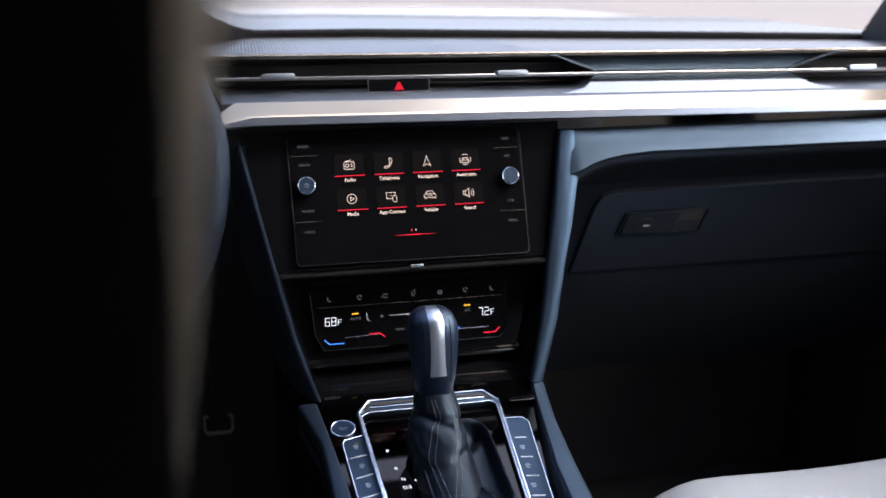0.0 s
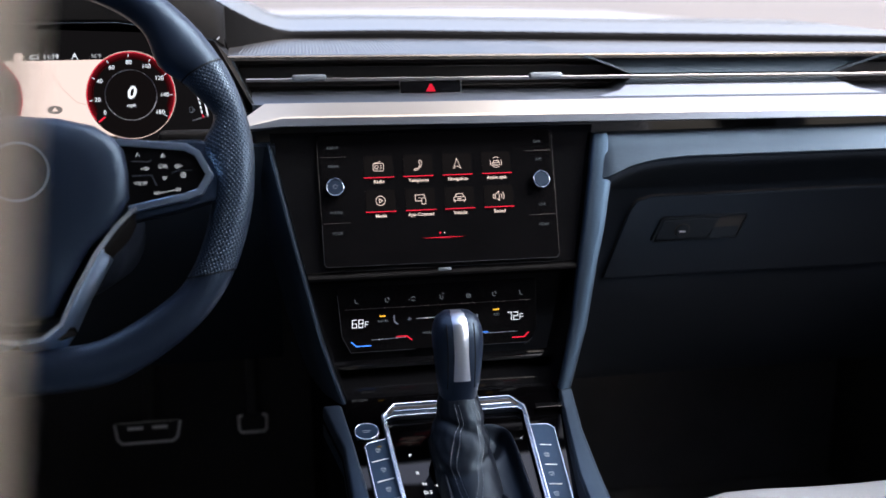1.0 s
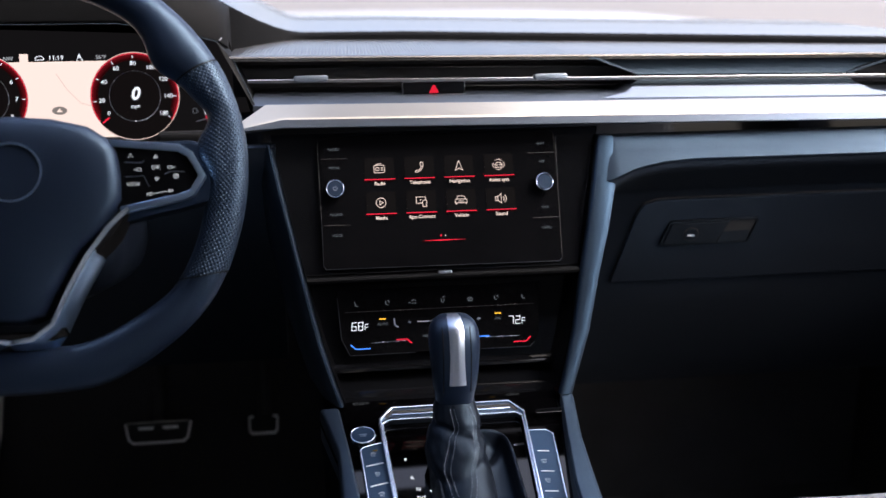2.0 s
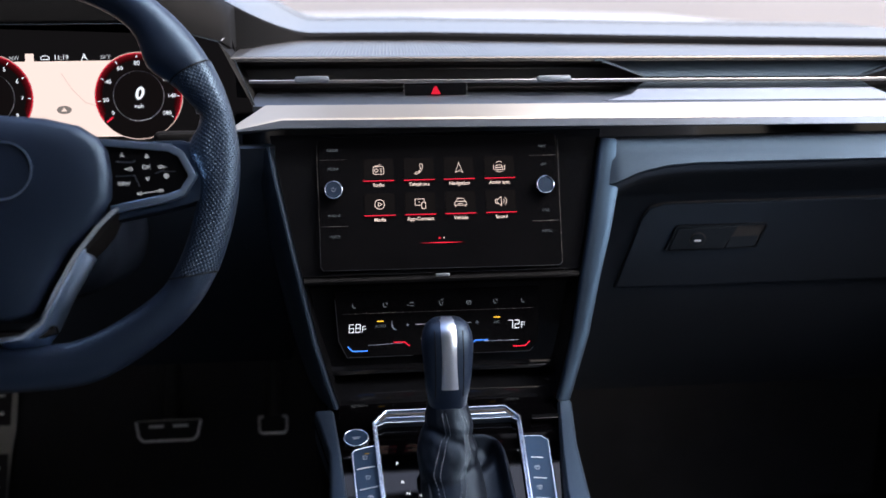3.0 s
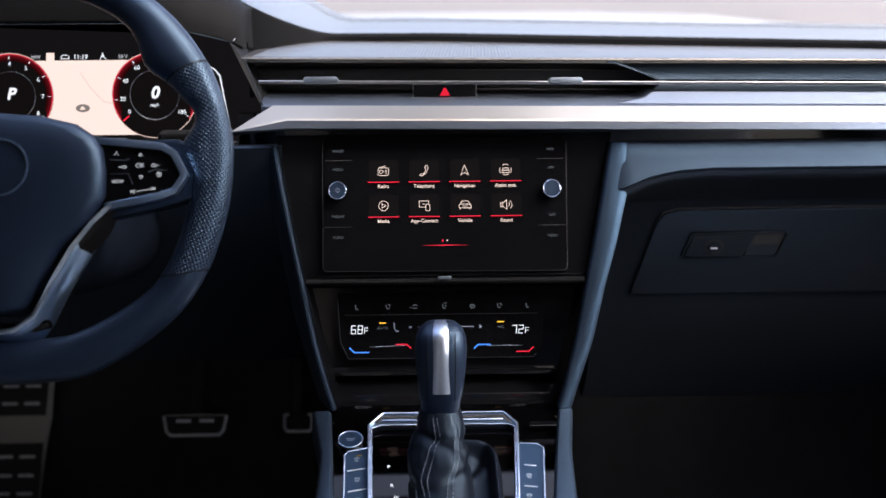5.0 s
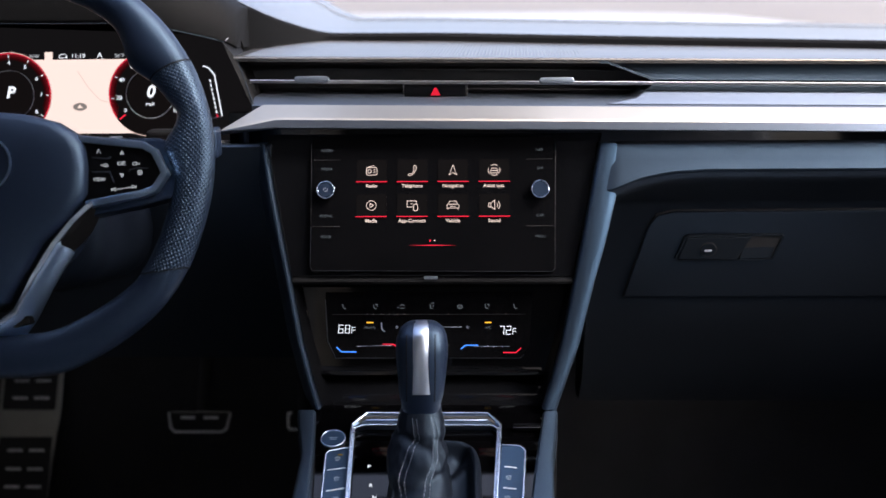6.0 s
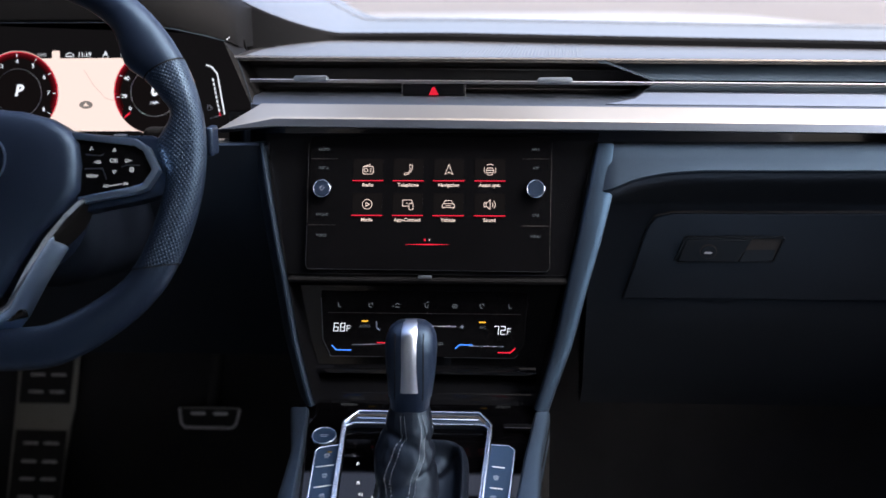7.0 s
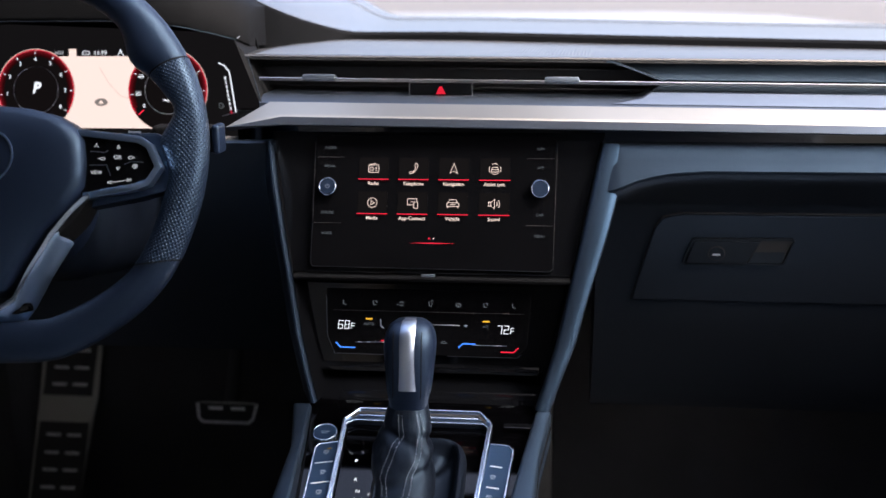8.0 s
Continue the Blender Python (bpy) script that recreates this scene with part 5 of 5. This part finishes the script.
stalk = part("stalk", merge(tube([(-0.32, -0.028, 0.668), (-0.29, -0.026, 0.676), (-0.255, -0.022, 0.684)], [0.006, 0.008, 0.010], 14), soften(box(-0.262, -0.2035, -0.030, -0.010, 0.6765, 0.7020, 0), 0.005, 3)), HOOD, column, "dark wiper stalk with a squared end")
part("stalk_cap", soften(box(-0.2035, -0.1960, -0.031, -0.009, 0.6755, 0.7030, 0), 0.0036, 4), LEATHER, stalk)

# ---- pedals ----
brake = thing("brake_pedal", (-0.338, 0.36, 0.24), "steel-edged brake pedal with black rubber face", "pedal", "pedals")
BF = plane_at(-0.341, 0.362, 0.2465, 0.5) @ Matrix.Diagonal((0.92, 1.0, 1.0, 1.0))
part("pad", plate([(-0.046, 0.0125), (0.046, 0.0125), (0.040, -0.012), (0.034, -0.0148), (-0.034, -0.0148), (-0.040, -0.012)], 0.01, BF, 0.002, -0.01), RUBBER, brake)
part("steel_edge", soften(ribbon([(-0.0470, 0.0105), (-0.0425, -0.0105), (-0.036, -0.0160), (0.036, -0.0160), (0.0425, -0.0105), (0.0470, 0.0105)], 0.0038, BF, 0.004, -0.001), 0.001, 1), STEEL, brake)
for u in (-0.0175, 0.0175):
    part("stud", plate(rounded(0.022, 0.0042, 0.001, u, 0.0035), 0.002, BF, 0.0006, 0.0), STEEL, brake)
part("top_edge", ribbon([(-0.045, 0.0112), (0.045, 0.0112)], 0.0014, BF, 0.002, -0.001), FOOT_METAL, brake)
part("arm", tube([(-0.338, 0.375, 0.255), (-0.336, 0.42, 0.34), (-0.335, 0.46, 0.45)], 0.01), SOFT_DARK, brake)
gas = thing("accelerator_pedal", (-0.2, 0.38, 0.235), "steel-edged accelerator pedal half hidden by the console", "pedal", "pedals")
AF = plane_at(-0.202, 0.38, 0.2375, 0.5) @ Matrix.Diagonal((0.86, 1.0, 1.0, 1.0))
part("pad", plate(rounded(0.044, 0.026, 0.004, 0, 0.0005), 0.008, AF, 0.002, -0.008), RUBBER, gas)
part("steel_edge", soften(ribbon([(-0.0150, 0.0118), (-0.0222, 0.0105), (-0.0218, -0.007), (-0.0180, -0.0115), (0.0180, -0.0115), (0.0218, -0.007), (0.0222, 0.0105), (0.0150, 0.0118)], 0.0042, AF, 0.004, -0.001), 0.001, 1), STEEL, gas)
part("arm", tube([(-0.2, 0.39, 0.25), (-0.2, 0.46, 0.42)], 0.009), SOFT_DARK, gas)
foot = thing("foot_rest", (-0.605, 0.40, 0.05), "brushed steel foot rest with black rubber studs", "foot rest")
FF = plane_at(-0.605, 0.418, 0.225, 0.32)
part("steel_plate", plate([(-0.058, -0.19), (0.018, -0.19), (0.0395, -0.024), (0.0455, 0.008), (0.050, 0.100), (0.045, 0.108), (-0.036, 0.108), (-0.041, 0.10), (-0.0450, 0.008)], 0.006, FF, 0.0015, -0.006), FOOT_METAL, foot)
for v0, v1, rows in ((0.012, 0.100, (0.029, 0.054, 0.080)), (-0.150, -0.027, (-0.046, -0.0726, -0.098, -0.124)), (-0.186, -0.160, (-0.173,))):
    dx = lambda v: 0.075 * v
    part("rubber_field", plate([(-0.040 + dx(v0), v0), (0.037 + dx(v0), v0), (0.037 + dx(v1), v1), (-0.040 + dx(v1), v1)], 0.002, FF, 0.0006, 0.0), RUBBER, foot)
    for v in rows:
        for u in (-0.0150, 0.0165):
            part("stud", plate(rounded(0.022, 0.0042, 0.001, u + dx(v), v), 0.0015, FF, 0.0005, 0.0018), STEEL, foot)

# ---- seats ----
driver = thing("driver_seat", (-0.40, -0.85, FLOOR_Z), "cream leather driver's seat with a dark rear shell", "seat", "front seats")


def seat_ring(z, lean):
    """Outline of the driver's backrest at a height."""
    cx, cy = -0.40, -0.822 + lean
    hx, hy, r = 0.2050 + 0.165 * max(-0.12, min(0.06, z - 0.805)), 0.075, 0.016 + 0.30 * max(-0.025, min(0.03, z - 0.805))
    pts = []
    for sx, sy, a0 in ((1, 1, 0), (-1, 1, 90), (-1, -1, 180), (1, -1, 270)):
        for i in range(9):
            a = radians(a0 + 90 * i / 8)
            px = sx * (hx - r) + r * math.cos(a)
            py = sy * (hy - r) + r * math.sin(a)
            pts.append((cx + px * (1 - 0.17 * (py + hy) / (2 * hy)), cy + py, z))
    return pts


zs = [0.30, 0.45, 0.60, 0.685, 0.72, 0.76, 0.78, 0.805, 0.835, 0.865, 0.90, 0.95]
part("backrest", loft([seat_ring(z, 0.0) for z in zs]), CREAM, driver)
shell = []
for z in zs:
    e = 0.0004 - 0.03 * max(-0.12, min(0.06, z - 0.805))
    shell.append([(-0.585, -0.899, z), (-0.211 - e, -0.899, z), (-0.2002 - e, -0.930, z), (-0.1987 - e, -0.936, z), (-0.1987 - e, -0.940, z), (-0.2008 - e, -0.944, z), (-0.208 - e, -0.946, z), (-0.583, -0.946, z)])
part("rear_shell", loft(shell), MATT, driver, "dark plastic rear shell")
part("cushion", box(-0.63, -0.17, -0.74, -0.2, 0.2, 0.36, 0.05, 4), SEAT_GREY, driver)
part("base", box(-0.58, -0.22, -0.70, -0.3, FLOOR_Z, 0.2, 0.01), SOFT_DARK, driver)

psg = thing("passenger_seat", (0.39, -0.5, FLOOR_Z), "pale grey leather passenger seat with a finely ribbed cushion", "seat", "front seats")
secs = []
for y, k, zt in ((-0.146, 0.66, 0.330), (-0.138, 0.74, 0.340), (-0.140, 0.82, 0.350), (-0.150, 0.89, 0.358), (-0.17, 0.95, 0.3635), (-0.20, 1.0, 0.366), (-0.25, 1.0, 0.366), (-0.5, 1.0, 0.35), (-0.68, 1.0, 0.34)):
    ring = []
    for i in range(25):
        u = -1 + 2 * i / 24
        x = 0.385 + 0.235 * k * u
        z = zt + 0.014 * abs(u) ** 2 - 0.045 * (max(0, abs(u) - 0.5) / 0.5) ** 2.4 - 0.012 * math.exp(-((abs(u) - 0.55) / 0.03) ** 2) * 0.3
        ring.append((x, y, z))
    ring += [(0.385 + 0.235 * k, y - 0.02, 0.19), (0.385 - 0.235 * k, y - 0.02, 0.19)]
    secs.append(ring)
part("cushion", loft(secs), SEAT_GREY, psg)
part("backrest", soften(loft([[(0.16, y0, z), (0.61, y0, z), (0.61, y0 - 0.13, z), (0.16, y0 - 0.13, z)] for y0, z in ((-0.72, 0.28), (-0.88, 0.6), (-0.99, 0.85))]), 0.04, 4), SEAT_GREY, psg)
part("base", box(0.2, 0.57, -0.62, -0.28, FLOOR_Z, 0.2, 0.01), SOFT_DARK, psg)
